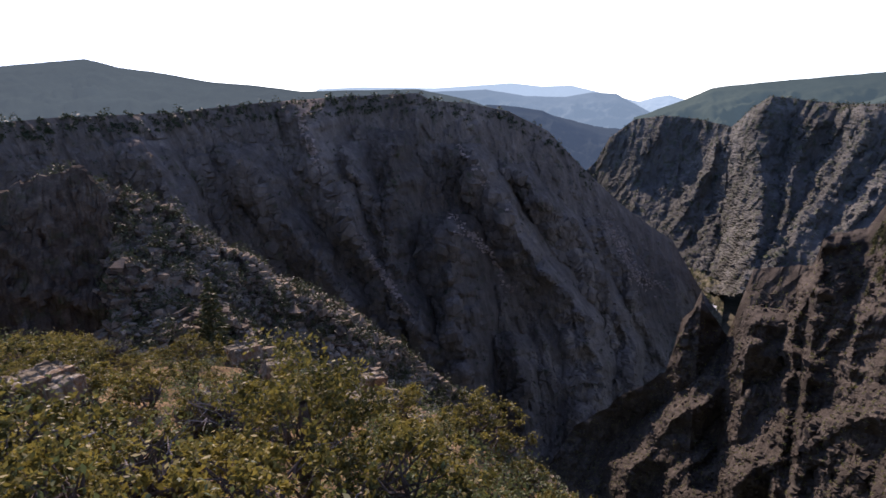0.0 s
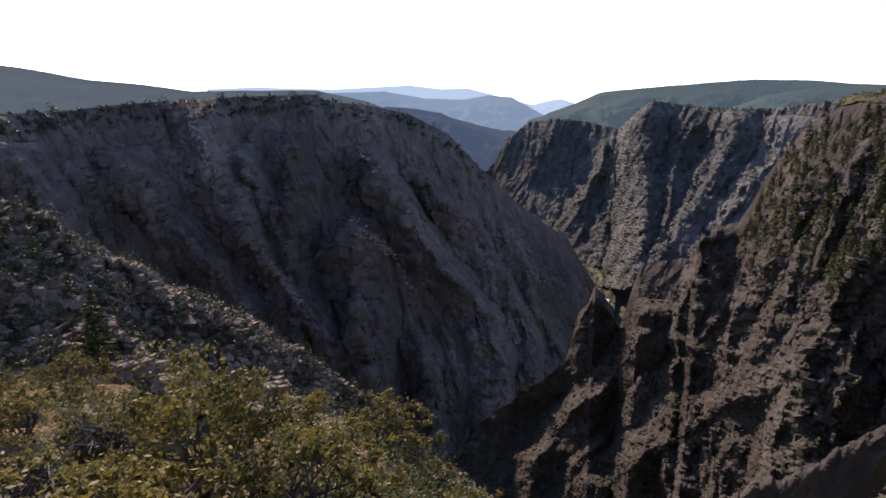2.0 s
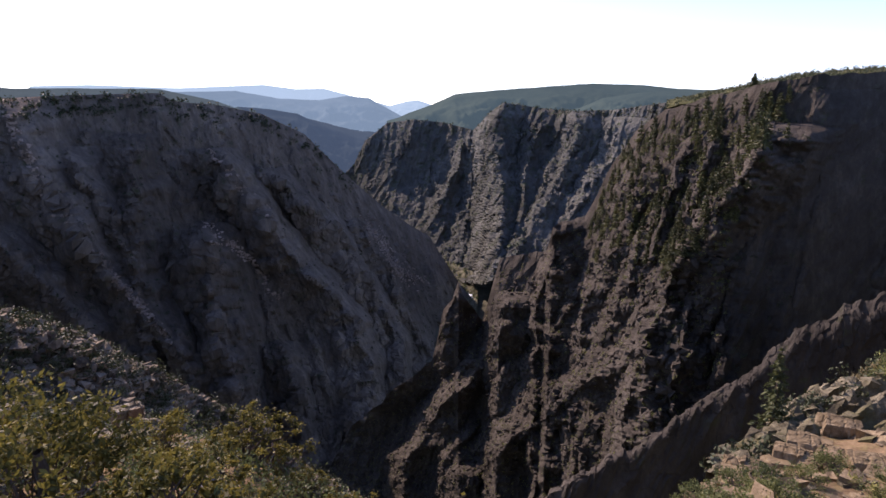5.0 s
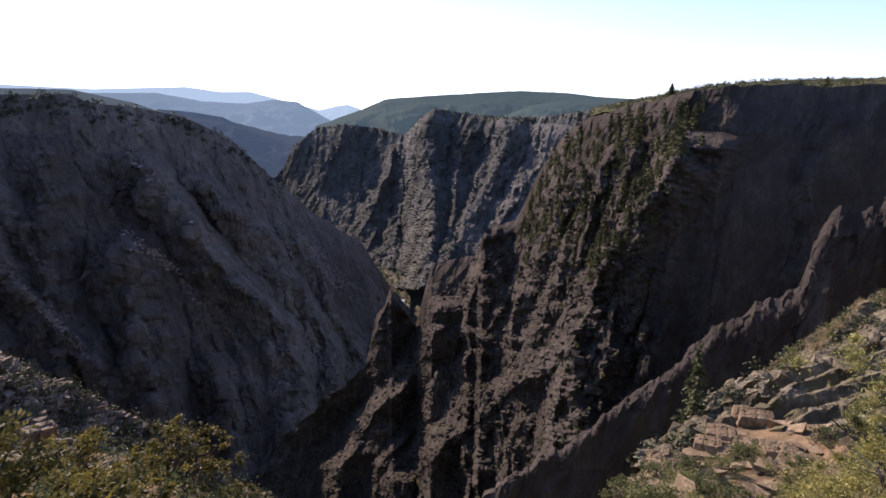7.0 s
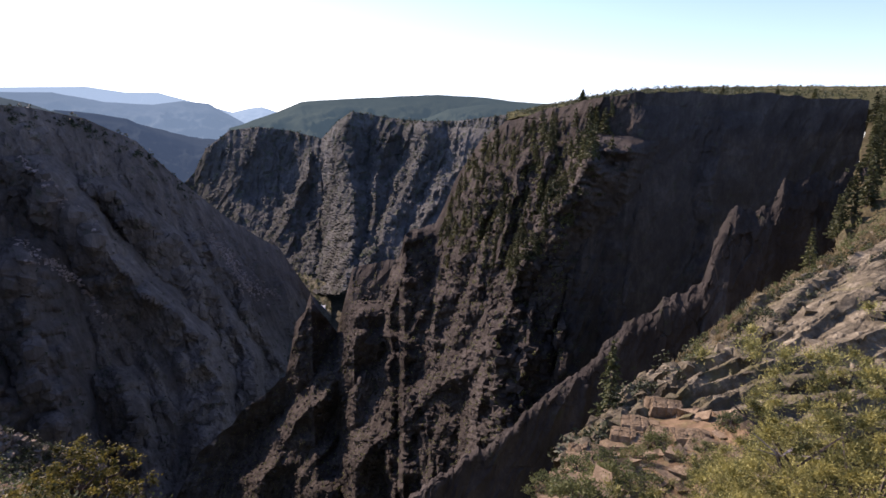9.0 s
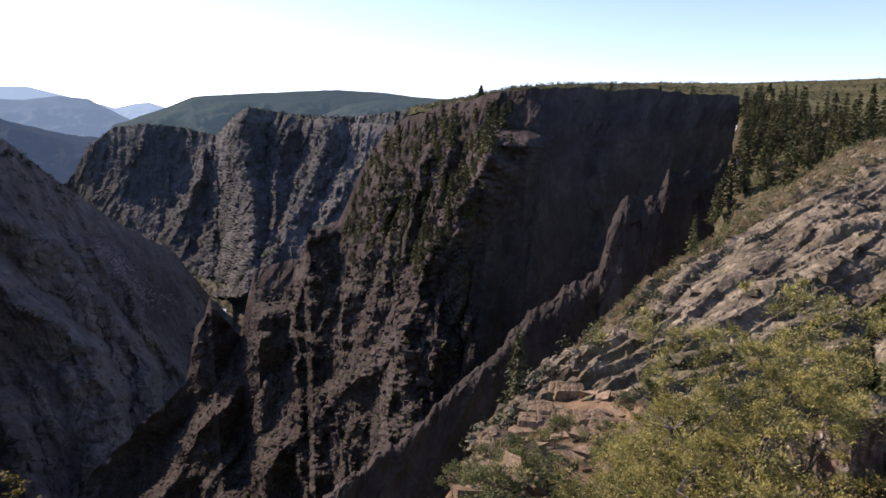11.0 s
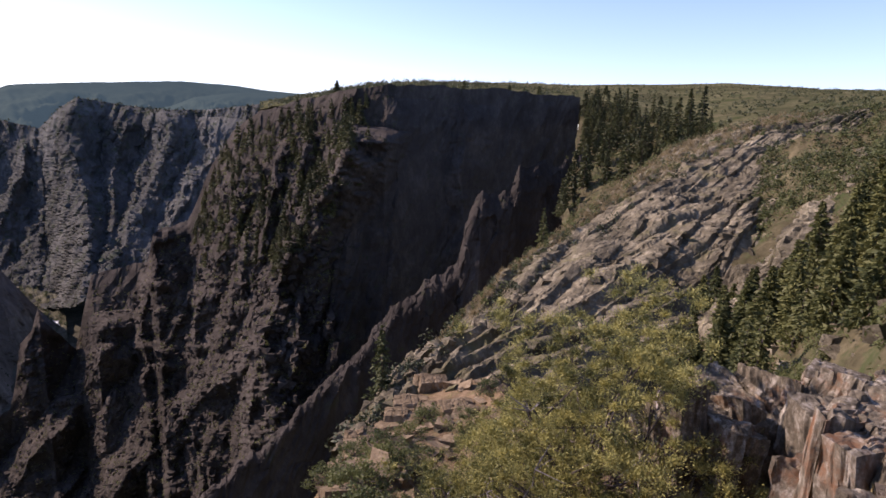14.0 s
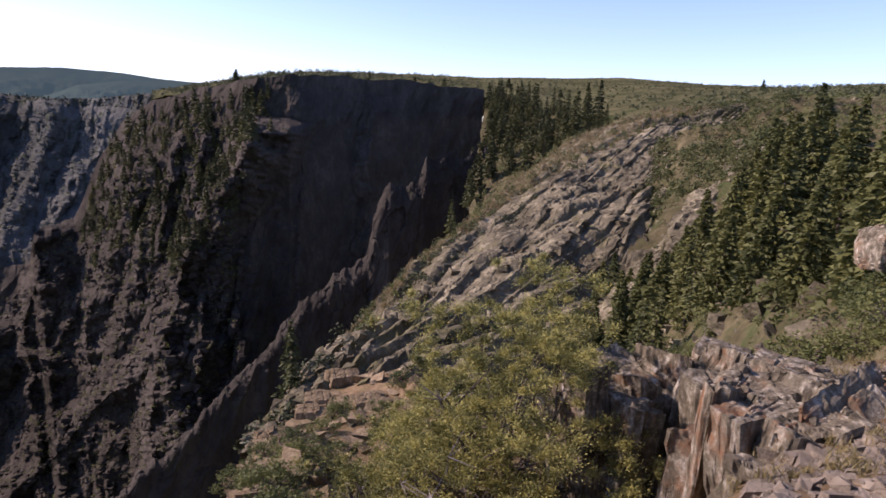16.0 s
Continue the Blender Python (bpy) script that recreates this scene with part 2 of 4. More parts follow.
def fin_points(crest, n, m, width, drop, skew=0.0, sharp=0.8, jagged=0.022, narrow=14):
    """A rock fin: a crest line with two flanks falling from it. Crest points run (bearing, distance, height)."""
    C = np.array([place(*c) for c in crest])
    s = np.concatenate([[0], np.cumsum(np.linalg.norm(np.diff(C, axis=0), axis=1))])
    t = np.linspace(0, s[-1], n)
    Q = np.stack([np.interp(t, s, C[:, i]) for i in range(3)], 1)
    T = np.gradient(Q, axis=0)
    T[:, 2] = 0
    T /= np.linalg.norm(T, axis=1, keepdims=True) + 1e-9
    k = np.hanning(n // 3 + 3)
    pad = np.pad(T, ((n // 3, n // 3), (0, 0)), mode="edge")
    T = np.stack([np.convolve(pad[:, i], k / k.sum(), "same")[n // 3:n // 3 + n] for i in range(3)], 1)
    T /= np.linalg.norm(T, axis=1, keepdims=True) + 1e-9
    S = np.stack([T[:, 1], -T[:, 0], 0 * T[:, 0]], 1)
    w = np.linspace(-1, 1, m)
    w = np.sign(w) * np.abs(w) ** 1.3
    side = np.where(w < 0, 1.0 + skew, 1.0 - skew)
    P = Q[:, None, :] + S[:, None, :] * (w * side * width)[None, :, None]
    P[..., 2] -= (np.abs(w) ** sharp * drop)[None, :]
    jag = ridged(Q / (drop * 0.09), 7 + n, 4)[:, None] * drop * jagged
    P[..., 2] += jag * (1 - np.abs(w)) ** narrow
    end = np.clip((np.arange(n) / n - 0.88) / 0.12, 0, 1)[:, None]
    P[..., 2] -= end ** 2 * drop * 0.6
    return P, np.clip(np.abs(w) * 14, 0.3, 1)[None, :]


NORTH_RIM = [(-43.28, 620, -14.5), (-39.02, 660, -15.5), (-34.18, 700, -17), (-30.57, 740, -15.3), (-22.59, 800, -16), (-16.33, 860, -9.2), (-8.24, 920, -3.6), (-1.83, 950, -1.7), (-0.7, 960, -12.7), (2.63, 1000, -19), (6.1, 1060, -34.2), (9.57, 1110, -70.2), (11.57, 1150, -115.8), (13.57, 1200, -162.6), (16.07, 1270, -223.7), (18.54, 1340, -279.2), (20.48, 1400, -320.3), (23.06, 1470, -445.6), (24.19, 1400, -467.1), (26.09, 1370, -516.1)]
WEST_HILL = [(-42.66, 4000, 134.7), (-38.37, 4000, 159.3), (-33.53, 4000, 180.5), (-28.07, 4000, 217.2), (-25.83, 4000, 172.7), (-22.64, 4000, 137.4), (-19.29, 4000, 87), (-15.73, 4000, 62.8), (-11.81, 4000, 20.6), (-8.69, 4000, 21.8), (-1.81, 4000, 16.4), (-0.09, 4000, -10.2), (2.5, 4000, -52), (6.1, 4000, -150)]
FAR_RANGE = [(-10.61, 4800, 38), (-6.73, 4800, 46), (-0.32, 4800, 24.6), (6.35, 4800, 46.3), (9.03, 4800, 16.4), (11.43, 4800, 19), (13.81, 4800, -33.3), (17.09, 4800, -106), (18.43, 4800, -77.3), (19.54, 4800, -64), (21.55, 4800, -120.7)]
SECOND_RANGE = [(-3.81, 4300, -14.7), (-0.83, 4300, -2.3), (4.13, 4300, 2.7), (7.57, 4300, -43.4), (10.97, 4300, -56.7), (13.34, 4300, -29), (15.22, 4300, -42.9), (17.11, 4300, -122.9), (19.44, 4300, -219.8), (22.14, 4300, -290.4)]
THIRD_RANGE = [(4.12, 3300, -70.2), (7.09, 3300, -88.2), (9.05, 3300, -107.3), (11.02, 3300, -165.2), (13.93, 3300, -228.8), (16.31, 3300, -252), (18.65, 3300, -290.7)]
EAST_MESA = [(16.8, 3600, -169.2), (18.78, 3600, -116.9), (20.75, 3600, -76.5), (22.74, 3600, -17.6), (26.71, 3600, 3.3), (34.62, 3600, 35.6), (38.51, 3600, 26), (40.91, 3600, 9.6), (43.72, 3600, -0.3), (52.06, 3600, 2.7)]
EAST_BENCH = [(30.73, 2600, -95.2), (33.71, 2600, -66.8), (35.65, 2600, -28.3), (38.54, 2600, -11.4), (43.26, 2600, -2.5), (49.93, 2600, 9)]
MIDDLE_RIM = [(12.25, 2600, -354), (13.76, 2600, -288), (14.81, 2560, -191.9), (16.8, 2520, -120.6), (19.25, 2480, -105.7), (21.72, 2420, -115.1), (24.46, 2350, -139.4), (25.97, 2150, -67.8), (27.11, 2100, -37.1), (30.22, 2050, -52.5), (32.22, 2000, -58.9), (33.72, 1950, -58.4), (36.67, 1850, -52.4), (40.98, 1700, -29.1), (47.86, 1500, -22.9)]
SOUTH_RIM = [(6.8, 640, -434.8), (10.3, 616, -392.0), (12.54, 599, -335.5), (14.74, 583, -310.8), (16.97, 567, -280.6), (18.62, 555, -264.2), (20.55, 540, -240.6), (21.13, 536, -218.2), (21.71, 532, -189.0), (22.6, 525, -176.0), (23.15, 521, -159.5), (23.5, 519, -170.0), (24.77, 515, -184.5), (25.47, 515, -191.8), (27.04, 480, -126.8), (31.28, 450, -112.1), (31.85, 430, -89.5), (34.64, 405, -76.4), (36.71, 380, -41.7), (38.73, 350, -18.4), (40.72, 320, -8.9), (44.7, 290, -1.5), (48.15, 266, 2.3), (51.56, 258, 5), (59.18, 274, 5.5), (63.7, 286, 5.2), (66.32, 293, 4.1), (68.44, 298, 3.3)]
BACK_FIN = [(69.79, 170, -11.1), (69.09, 167, -12.1), (68.24, 164, -13.7), (67.68, 163, -12.6), (67.06, 161, -14.1), (65.01, 156, -14.2), (63.64, 153, -14.7), (63.22, 152, -18.2), (63.03, 151, -20.5), (60.52, 148, -20.8), (60, 148, -22.4), (59.1, 147, -27.4), (58.6, 146, -36.6), (55.63, 143, -41.8), (52.15, 140, -48.4), (49.63, 137, -56), (45.38, 132, -63.9), (42.1, 128, -70.3), (38.74, 125, -75.4), (34.2, 121, -80.5), (28.5, 116, -87.4)]
SLAB_TOP = [(47.6, 36, -21.6), (50.79, 42, -23), (53.19, 50, -24.3), (55.56, 60, -25.6), (58.17, 70, -26), (62.29, 82, -23.9), (66.32, 95, -21), (68.77, 105, -18.5), (72.59, 118, -13.4), (76.27, 130, -7.3), (80.37, 140, -3.1), (83.88, 150, -0), (89.86, 150, 1.1)]
SLAB_FOOT = [(47.42, 24, -18.6), (50.74, 28, -19.4), (61.75, 36, -19.7), (72.47, 48, -20.5), (80.07, 60, -21.6), (81.52, 72, -19.5), (82.9, 85, -15.8), (85.5, 110, -10.4), (90.01, 142, -1.3)]
FIR_TOP = [(78.46, 140, -13.6), (82.94, 150, -8.8), (86.13, 152, -0.6), (89.05, 152, 0.8), (92.91, 150, 3.8), (99.05, 140, 3.6), (104.89, 120, 2.6), (110.43, 100, 1.1)]
FIR_FOOT = [(78.58, 50, -27.9), (83.4, 48, -23), (87.98, 44, -18.5), (94.71, 30, -12), (102.99, 24, -8.5), (108.72, 20, -6.3), (113.97, 18, -5.1)]
PLATEAU_EDGE = [(40.78, 362, -9.5), (44.2, 312, -3.8), (47.99, 276, 0.7), (50.06, 262, 2.9), (53.81, 266, 3.5), (60.61, 280, 4.1), (65.57, 291, 2.7), (68.98, 298, 0.7), (71.61, 225, -2.3), (76.19, 180, -7.4), (82.67, 152, -3.2), (89.11, 151, -0.4), (92.98, 150, 2.7), (99.12, 140, 2.7), (104.97, 120, 1.8)]
PLATEAU_SKY = [(40.81, 620, -8.6), (44.22, 520, -1.1), (48, 400, 4.5), (50.06, 380, 7.2), (53.81, 420, 10.7), (62.3, 600, 17.8), (67.98, 800, 24), (75.27, 1000, 35.5), (79.95, 1000, 40.1), (86.68, 800, 28.5), (92.81, 600, 21.8), (98.85, 500, 22.7), (104.6, 400, 18.9)]
SPUR_TOP = [(-42.91, 82, -9.5), (-38.31, 82, -9), (-35.03, 82, -9.5), (-33.83, 82, -8.3), (-32.38, 81, -8.1), (-30.03, 80, -7.2), (-27.49, 80, -9.6), (-23.52, 79, -12.3), (-22.4, 79, -14.7), (-18.09, 78, -19), (-13.92, 78, -23.2), (-7.95, 77, -28.6), (-3.77, 77, -32.8), (0.53, 76, -38.1), (4.41, 75, -42.2), (8.36, 73, -46.4), (11.8, 70, -49.2), (15.3, 66, -51.9)]
SPUR_FOOT = [(-44.54, 77, -20.8), (-36.81, 77, -23.7), (-30.33, 76, -26.5), (-28.36, 60, -22.2), (-20.73, 57, -25.5), (-10.7, 58, -31.2), (-4.2, 60, -36.9), (3.19, 62, -43.4), (9.01, 60, -47.3), (15.45, 55, -47.8)]
GULLY_TOP = [(68.04, 158, -27.6), (68.41, 170, -18.5), (68.75, 178, -11.5), (68.89, 298, -0.1), (70.58, 260, -0.1), (72.08, 226, -1.1), (76.09, 186, -4.5), (79.44, 160, -3.8)]
GULLY_FOOT = [(68.22, 118, -23.1), (69.2, 120, -21.4), (70.46, 122, -19.6), (72.22, 124, -17.4), (76.36, 134, -9.6), (79.54, 140, -5.6)]
SPUR_CRAG = [(-36.38, 77, -8.7), (-34.42, 76, -8.2), (-32.74, 75, -7.5), (-30.01, 74, -6.5), (-28.58, 73, -7.6), (-27.8, 72, -9.6)]
SLAB_LINE_A = [(84.18, 142.7, -1.5), (80.63, 120.1, -7.4), (78.08, 102, -11.7), (74.44, 86.2, -15.4), (70.57, 76.7, -18), (66.57, 67.5, -20), (62.45, 59.6, -21.4), (58.24, 53.2, -22.7)]
SLAB_LINE_B = [(84.77, 120.5, -7), (82.36, 103.2, -11.2), (79.33, 89.7, -14.2), (75.66, 76.2, -16.6), (71.82, 65.6, -18.4), (67.79, 57.6, -19.6), (63.65, 49.2, -20.1)]
SLAB_LINE_C = [(83.9, 97.9, -12.5), (81.39, 87, -15.3), (78.64, 78.9, -16.4), (74.89, 67.5, -17.9), (71.48, 58.5, -19), (67.94, 50.9, -19.6)]
SLAB_LINE_D = [(82.04, 81.7, -16.4), (79.87, 72.9, -18), (78.07, 66.3, -18.8), (75.18, 59.4, -19.2), (72.21, 52.8, -19.4), (68.12, 45, -19.6)]
SECOND_SLAB = [(93.22, 109.4, -0.9), (92, 105.7, -2.4), (90.02, 96, -5.7), (88.7, 83, -8.8), (87.69, 74.7, -10.9), (86.4, 69.5, -12.7), (85.09, 65.8, -14.8), (84.41, 61.6, -16.2), (83.95, 57.2, -17.3)]
THIRD_SLAB = [(87.54, 140.1, -0.9), (86.71, 118, -5.2), (85.66, 103.3, -8.9), (84.82, 94.2, -11.8), (83.71, 87.6, -14.6), (82.61, 80, -17.1)]
SCREE_A = [(-12.36, 872, -19.8), (-11.64, 860, -55.4), (-10.86, 840, -94.5), (-9.69, 815, -127.2), (-8.52, 790, -155.7), (-7.04, 765, -189.7), (-5.1, 735, -225.8), (-3.12, 705, -266.7)]
SCREE_B = [(1.66, 930, -77.4), (3.06, 910, -101.9), (4.16, 895, -132.5), (6, 865, -161.4)]
SCREE_C = [(0.63, 775, -163.6), (2.69, 760, -191), (4.77, 740, -232.4), (6.36, 705, -280.8)]
SCREE_D = [(14.29, 1080, -222.8), (15.77, 1030, -263.2), (17.15, 980, -312.9), (18.84, 925, -363.6), (20.24, 880, -394.9)]

# ridges of the walls: how far they stand out, their width in degrees on the lit and the dark side, and the crest's (bearing, elevation)
NORTH_RIDGES = [
    (60, 2, 3.6, [(-12.2, -0.8), (-11.1, -5.9), (-8.9, -11.0), (-6.6, -15.2), (-3.6, -19.9), (-1.6, -23.0)]),
    (75, 3, 3.6, [(0.6, -11.5), (0.8, -17.0), (1.5, -22.1), (2.1, -29.9)]),
    (70, 3, 2.4, [(1.8, -5.1), (5.6, -10.5), (7.7, -14.5), (10.8, -17.5), (13.5, -20.4), (14.7, -25.6)]),
    (60, 2.2, 2, [(14.2, -11.9), (16.8, -15.8), (18.5, -19.6), (20.7, -23.6)]),
    (50, 2.5, 2.5, [(-17.4, -4.4), (-15.7, -8.6), (-11.7, -14.4), (-8.9, -18.9)]),
    (55, 2.6, 1.8, [(6.3, -6.9), (10.4, -11.0), (13.3, -13.9), (16.0, -18.8), (17.6, -22.5)]),
    (45, 2.5, 2.5, [(-25.0, -3.7), (-23.7, -7.0), (-22.5, -11.4)]),
    (50, 2.4, 2.4, [(-4.5, -3.7), (-4.1, -7.7), (-4.9, -12.7), (-4.6, -16.8)]),
    (45, 2, 2.4, [(-8.5, -4.5), (-7.2, -8.6), (-5.4, -12.7)]),
    (45, 2, 2, [(6.4, -22.1), (7.2, -26.0), (7.8, -30.8)]),
]
CLEFT_OUTCROP = [(92.4, 110.3, -2.1), (90.9, 94.7, -6.0), (89.2, 87.0, -9.3), (87.6, 79.5, -12.0), (86.3, 74.9, -14.1), (85.0, 69.2, -16.9)]
UPPER_OUTCROP = [(89.0, 152.0, 1.6), (88.0, 136.3, -1.9), (86.7, 124.1, -4.8), (85.3, 119.3, -7.8), (84.5, 106.6, -11.5), (83.2, 95.8, -15.4)]
LOW_OUTCROP = [(97.5, 55.0, -6.8), (96.6, 51.2, -7.6), (95.9, 48.4, -8.5), (95.1, 45.5, -9.2)]
SOUTH_RIDGES = [
    (34, 3.2, 5, [(23.2, -17.1), (22.0, -20.4), (20.3, -23.5), (16.8, -26.3), (13.5, -28.2), (11.1, -30.3)]),
    (30, 3, 3.6, [(28.3, -18.3), (27.3, -20.9), (25.7, -23.6), (23.9, -26.3), (21.4, -28.1), (19.1, -31.3), (17.8, -32.3)]),
    (34, 0.9, 4.2, [(31.9, -10.8), (31.8, -13.8), (31.5, -16.2), (30.8, -18.5), (30.2, -20.6), (30.7, -23.1)]),
    (16, 2, 2.4, [(34.4, -16.3), (33.8, -18.6), (32.3, -21.7), (31.6, -24.1)]),
    (22, 2.4, 2.6, [(39.2, -6.2), (38.1, -10.3), (36.9, -13.8), (35.0, -17.9), (34.7, -20.9)]),
    (20, 1.8, 2.6, [(39.8, -11.3), (39.0, -14.4), (37.9, -18.4), (37.1, -21.4), (35.5, -24.3)]),
    (30, 2.2, 6, [(48.8, -3.0), (46.7, -7.6), (44.4, -11.2), (42.5, -14.9), (41.4, -18.9), (40.2, -22.0), (39.3, -24.4)]),
    (7, 0.8, 9, [(48.2, -6.6), (47.5, -8.6), (47.2, -12.2), (47.1, -16.3)]),
    (30, 6, 5, [(38.1, -21.9), (37.4, -24.4), (35.0, -25.8), (32.1, -28.7), (28.8, -30.5), (26.3, -32.9), (25.5, -33.6)]),
    (14, 2.4, 2.2, [(28.1, -23.9), (27.3, -25.7), (26.9, -28.5), (24.7, -30.0), (22.5, -31.9), (21.4, -33.0)]),
    (5, 1.5, 3, [(58.6, -0.8), (58.6, -2.7), (58.7, -5.2)]),
    (4, 1.5, 3.5, [(52.6, -0.5), (52.6, -3.9), (52.5, -6.9)]),
    (14, 1.6, 2, [(42.8, -4.2), (41.9, -7.7), (40.9, -12.3), (39.8, -15.4)]),
    (12, 1.5, 1.8, [(44.8, -3.6), (44.1, -7.7), (43.4, -9.7)]),
    (18, 2, 2.5, [(44.6, -16.6), (44.1, -20.4), (43.4, -23.9), (42.2, -27.4)]),
    (22, 3, 3, [(48.7, -25.7), (45.5, -28.3), (42.1, -31.1), (39.3, -33.4), (37.6, -34.7)]),
]
MIDDLE_RIDGES = [
    (60, 2.5, 2, [(19.2, -2.5), (18.2, -5.4), (16.6, -8.3), (17.5, -11.4)]),
    (90, 1.2, 2, [(23.7, -3.9), (23.2, -6.9), (21.7, -9.9), (20.3, -12.9)]),
    (130, 4.5, 2.2, [(27.2, -1.2), (26.2, -5.9), (27.0, -8.4), (27.3, -11.4), (27.1, -14.0), (26.3, -16.6)]),
    (70, 1.8, 1.8, [(30.6, -2.1), (30.0, -4.8), (29.1, -7.4)]),
    (110, 2.5, 2.6, [(33.5, -1.6), (33.3, -5.3), (32.3, -7.8), (30.4, -10.9), (28.9, -13.5), (28.4, -15.5)]),
    (70, 1.8, 2.6, [(36.7, -2.7), (36.4, -5.7), (34.0, -9.3), (32.5, -12.4)]),
    (50, 1.5, 1.5, [(16.0, -3.4), (14.8, -5.4), (14.0, -6.8)]),
    (50, 1.6, 1.4, [(24.7, -7.9), (23.7, -10.9), (23.1, -13.5)]),
]


def lower(line, dz, scale=1.0):
    return [(b, d * scale, z + dz) for b, d, z in line]


FLOOR = -475.0
# the whole country under the canyon, out to the horizon
P = sheet([[(-180, 4900, FLOOR), (180, 4900, FLOOR)], [(-180, 400, FLOOR), (180, 400, FLOOR)], [(-180, 2, FLOOR), (180, 2, FLOOR)]], 121, [12, 8])
land("ground", P, M_FLOOR, "dark canyon floor under the cliffs", "ground")

# far ridges; their blues are haze put into the materials as glow
def far_ridge(name, crest, foot_dist, foot_z, mat, label, amount, nu=260, nv=40):
    foot = [(b, foot_dist, foot_z) for b, d, z in crest]
    back = [(b, 4890, -200) for b, d, z in crest]
    P = sheet([back, crest, foot], nu, [4, nv], bends=[1, 1.0])
    v = np.concatenate([np.zeros(5), np.linspace(0.0, 1, nv - 1)])[None, :]
    P = displace(P, amount, amount * 6, 11, mask=np.clip(v * 3, 0.06, 1))
    return land(name, P, mat, label, "mountain", "structure", smooth=True)


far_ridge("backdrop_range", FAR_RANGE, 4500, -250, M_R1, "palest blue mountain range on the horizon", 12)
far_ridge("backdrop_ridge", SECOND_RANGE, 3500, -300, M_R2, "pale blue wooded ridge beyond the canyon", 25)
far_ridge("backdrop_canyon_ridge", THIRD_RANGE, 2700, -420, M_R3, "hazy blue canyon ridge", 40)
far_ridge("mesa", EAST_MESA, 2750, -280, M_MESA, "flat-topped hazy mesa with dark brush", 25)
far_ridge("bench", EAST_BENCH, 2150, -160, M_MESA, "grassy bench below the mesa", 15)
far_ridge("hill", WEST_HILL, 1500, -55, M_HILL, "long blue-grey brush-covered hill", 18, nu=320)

def teeth(B, E, gap, lean, seed):
    """Small saw-toothed flutes, gap degrees apart and leaning."""
    u = (B - lean * E) / gap + 0.9 * fbm(np.stack([B / gap * 0.35, E / gap * 0.16, 0 * B + 3 + gap], -1), seed + 7, 3)
    cell, f = np.floor(u), u - np.floor(u)
    step = -E / (gap * 2.8) + 0.5 * lattice(cell, 0 * cell, 0 * cell, seed + 5) + 0.3 * fbm(np.stack([B / gap * 0.2, E / gap * 0.2, 0 * B + 9], -1), seed + 8, 2)
    row, fall = np.floor(step), step - np.floor(step)
    size = np.clip(fall / 0.12, 0, 1) * (1 - 0.65 * fall) * (0.65 + 0.35 * lattice(cell, row, 0 * cell, seed + 6))
    return np.minimum(f / 0.62, (1 - f) / 0.38) ** 1.4 * size


def relief_wall(rim, ridges, steep, span, low, nu, nv, back, flutes, seed, toe=0.0, crown=((0, 0),), jag=0.0):
    """A wall that falls from its rim with a given lean, with saw-toothed ridges: a long flank on one side of the crest, a steep one on the other."""
    b = np.linspace(span[0], span[1], nu)
    rd, rz = along(rim, b)
    k = np.interp(b, *np.array(steep).T)[:, None]
    top = np.degrees(np.arctan2(rz, rd))[:, None] + jag * fbm(np.stack([b[:, None] * 1.1, 0 * b[:, None], 0 * b[:, None]], -1), seed + 1, 4)
    v = np.linspace(0, 1, nv)[None, :]
    E = top + (low - top) * v
    k = k * (1 + toe * v ** 2)
    B = np.repeat(b[:, None], nv, 1)
    D = (rd[:, None] - k * rz[:, None]) / (1 - k * np.tan(np.radians(E)))
    q = np.stack([B * 0.5, E * 0.5, 0 * B], -1)
    wob = 0.4 * fbm(q, seed, 4)
    out, rough = np.zeros_like(D), np.full_like(D, 0.8)
    for h, wl, wr, crest in ridges:
        cb, ce = np.array(crest)[::-1].T
        off = B - np.interp(E, ce, cb) + wob
        p = np.minimum(1 + off / wl, 1 - off / wr)
        tall = np.clip((ce[-1] + 0.5 - E) / 1.4, 0, 1) ** 0.7
        notch = 1 + 0.22 * fbm(np.stack([B * 0.5 + h, E * 0.8, 0 * E + wl * 7], -1), seed + 3, 3)
        p = h * np.clip(p, 0, 1) * tall * notch
        rough = np.where(p > out, np.where(off > 0.12, 0.3, 1.0), rough)
        out = np.maximum(out, p)
    for gap, rise, lean in flutes:
        out = out + teeth(B, E, gap, lean, seed) * rise * (0.3 + 0.7 * rough) * np.interp(B, [48, 51], [1.0, 0.3])
    D = D - out + np.interp(b, *np.array(crown).T)[:, None] * np.clip(1 - v / 0.09, 0, 1) ** 2
    a = np.radians(B)
    P = np.stack([D * np.sin(a), D * np.cos(a), D * np.tan(np.radians(E))], 2)
    far = np.array(back)[None, :, None]
    R = P[:, :1] * np.array([1, 1, 0]) * far + np.array([0, 0, 1]) * (P[:, :1, 2:] * far - (far - 1) * 150)
    k = R.shape[1]
    return np.concatenate([R, P], 1), np.concatenate([np.zeros((1, k)), v], 1), np.concatenate([np.repeat(rough[:, :1], k, 1), rough], 1)


# the north wall and its plateau
P, v, r = relief_wall(NORTH_RIM, NORTH_RIDGES, [(-43, 0.5), (0, 0.62), (8, 0.8), (13, 1.25), (18, 1.6), (24, 1.3)], (-43.0, 25.8), -33.5, 720, 330, (1.25, 1.1, 1.02), ((1.3, 18, -0.3), (0.5, 6, -0.3)), 21)
P = displace(P, 8, 70, 22, tall=2.6, octaves=2, mask=np.clip(v * 6, 0, 1) * r)
P = facets(P, 3.0, 24, 31, tall=2.6, mask=np.clip(v * 12, 0.05, 1) * r)
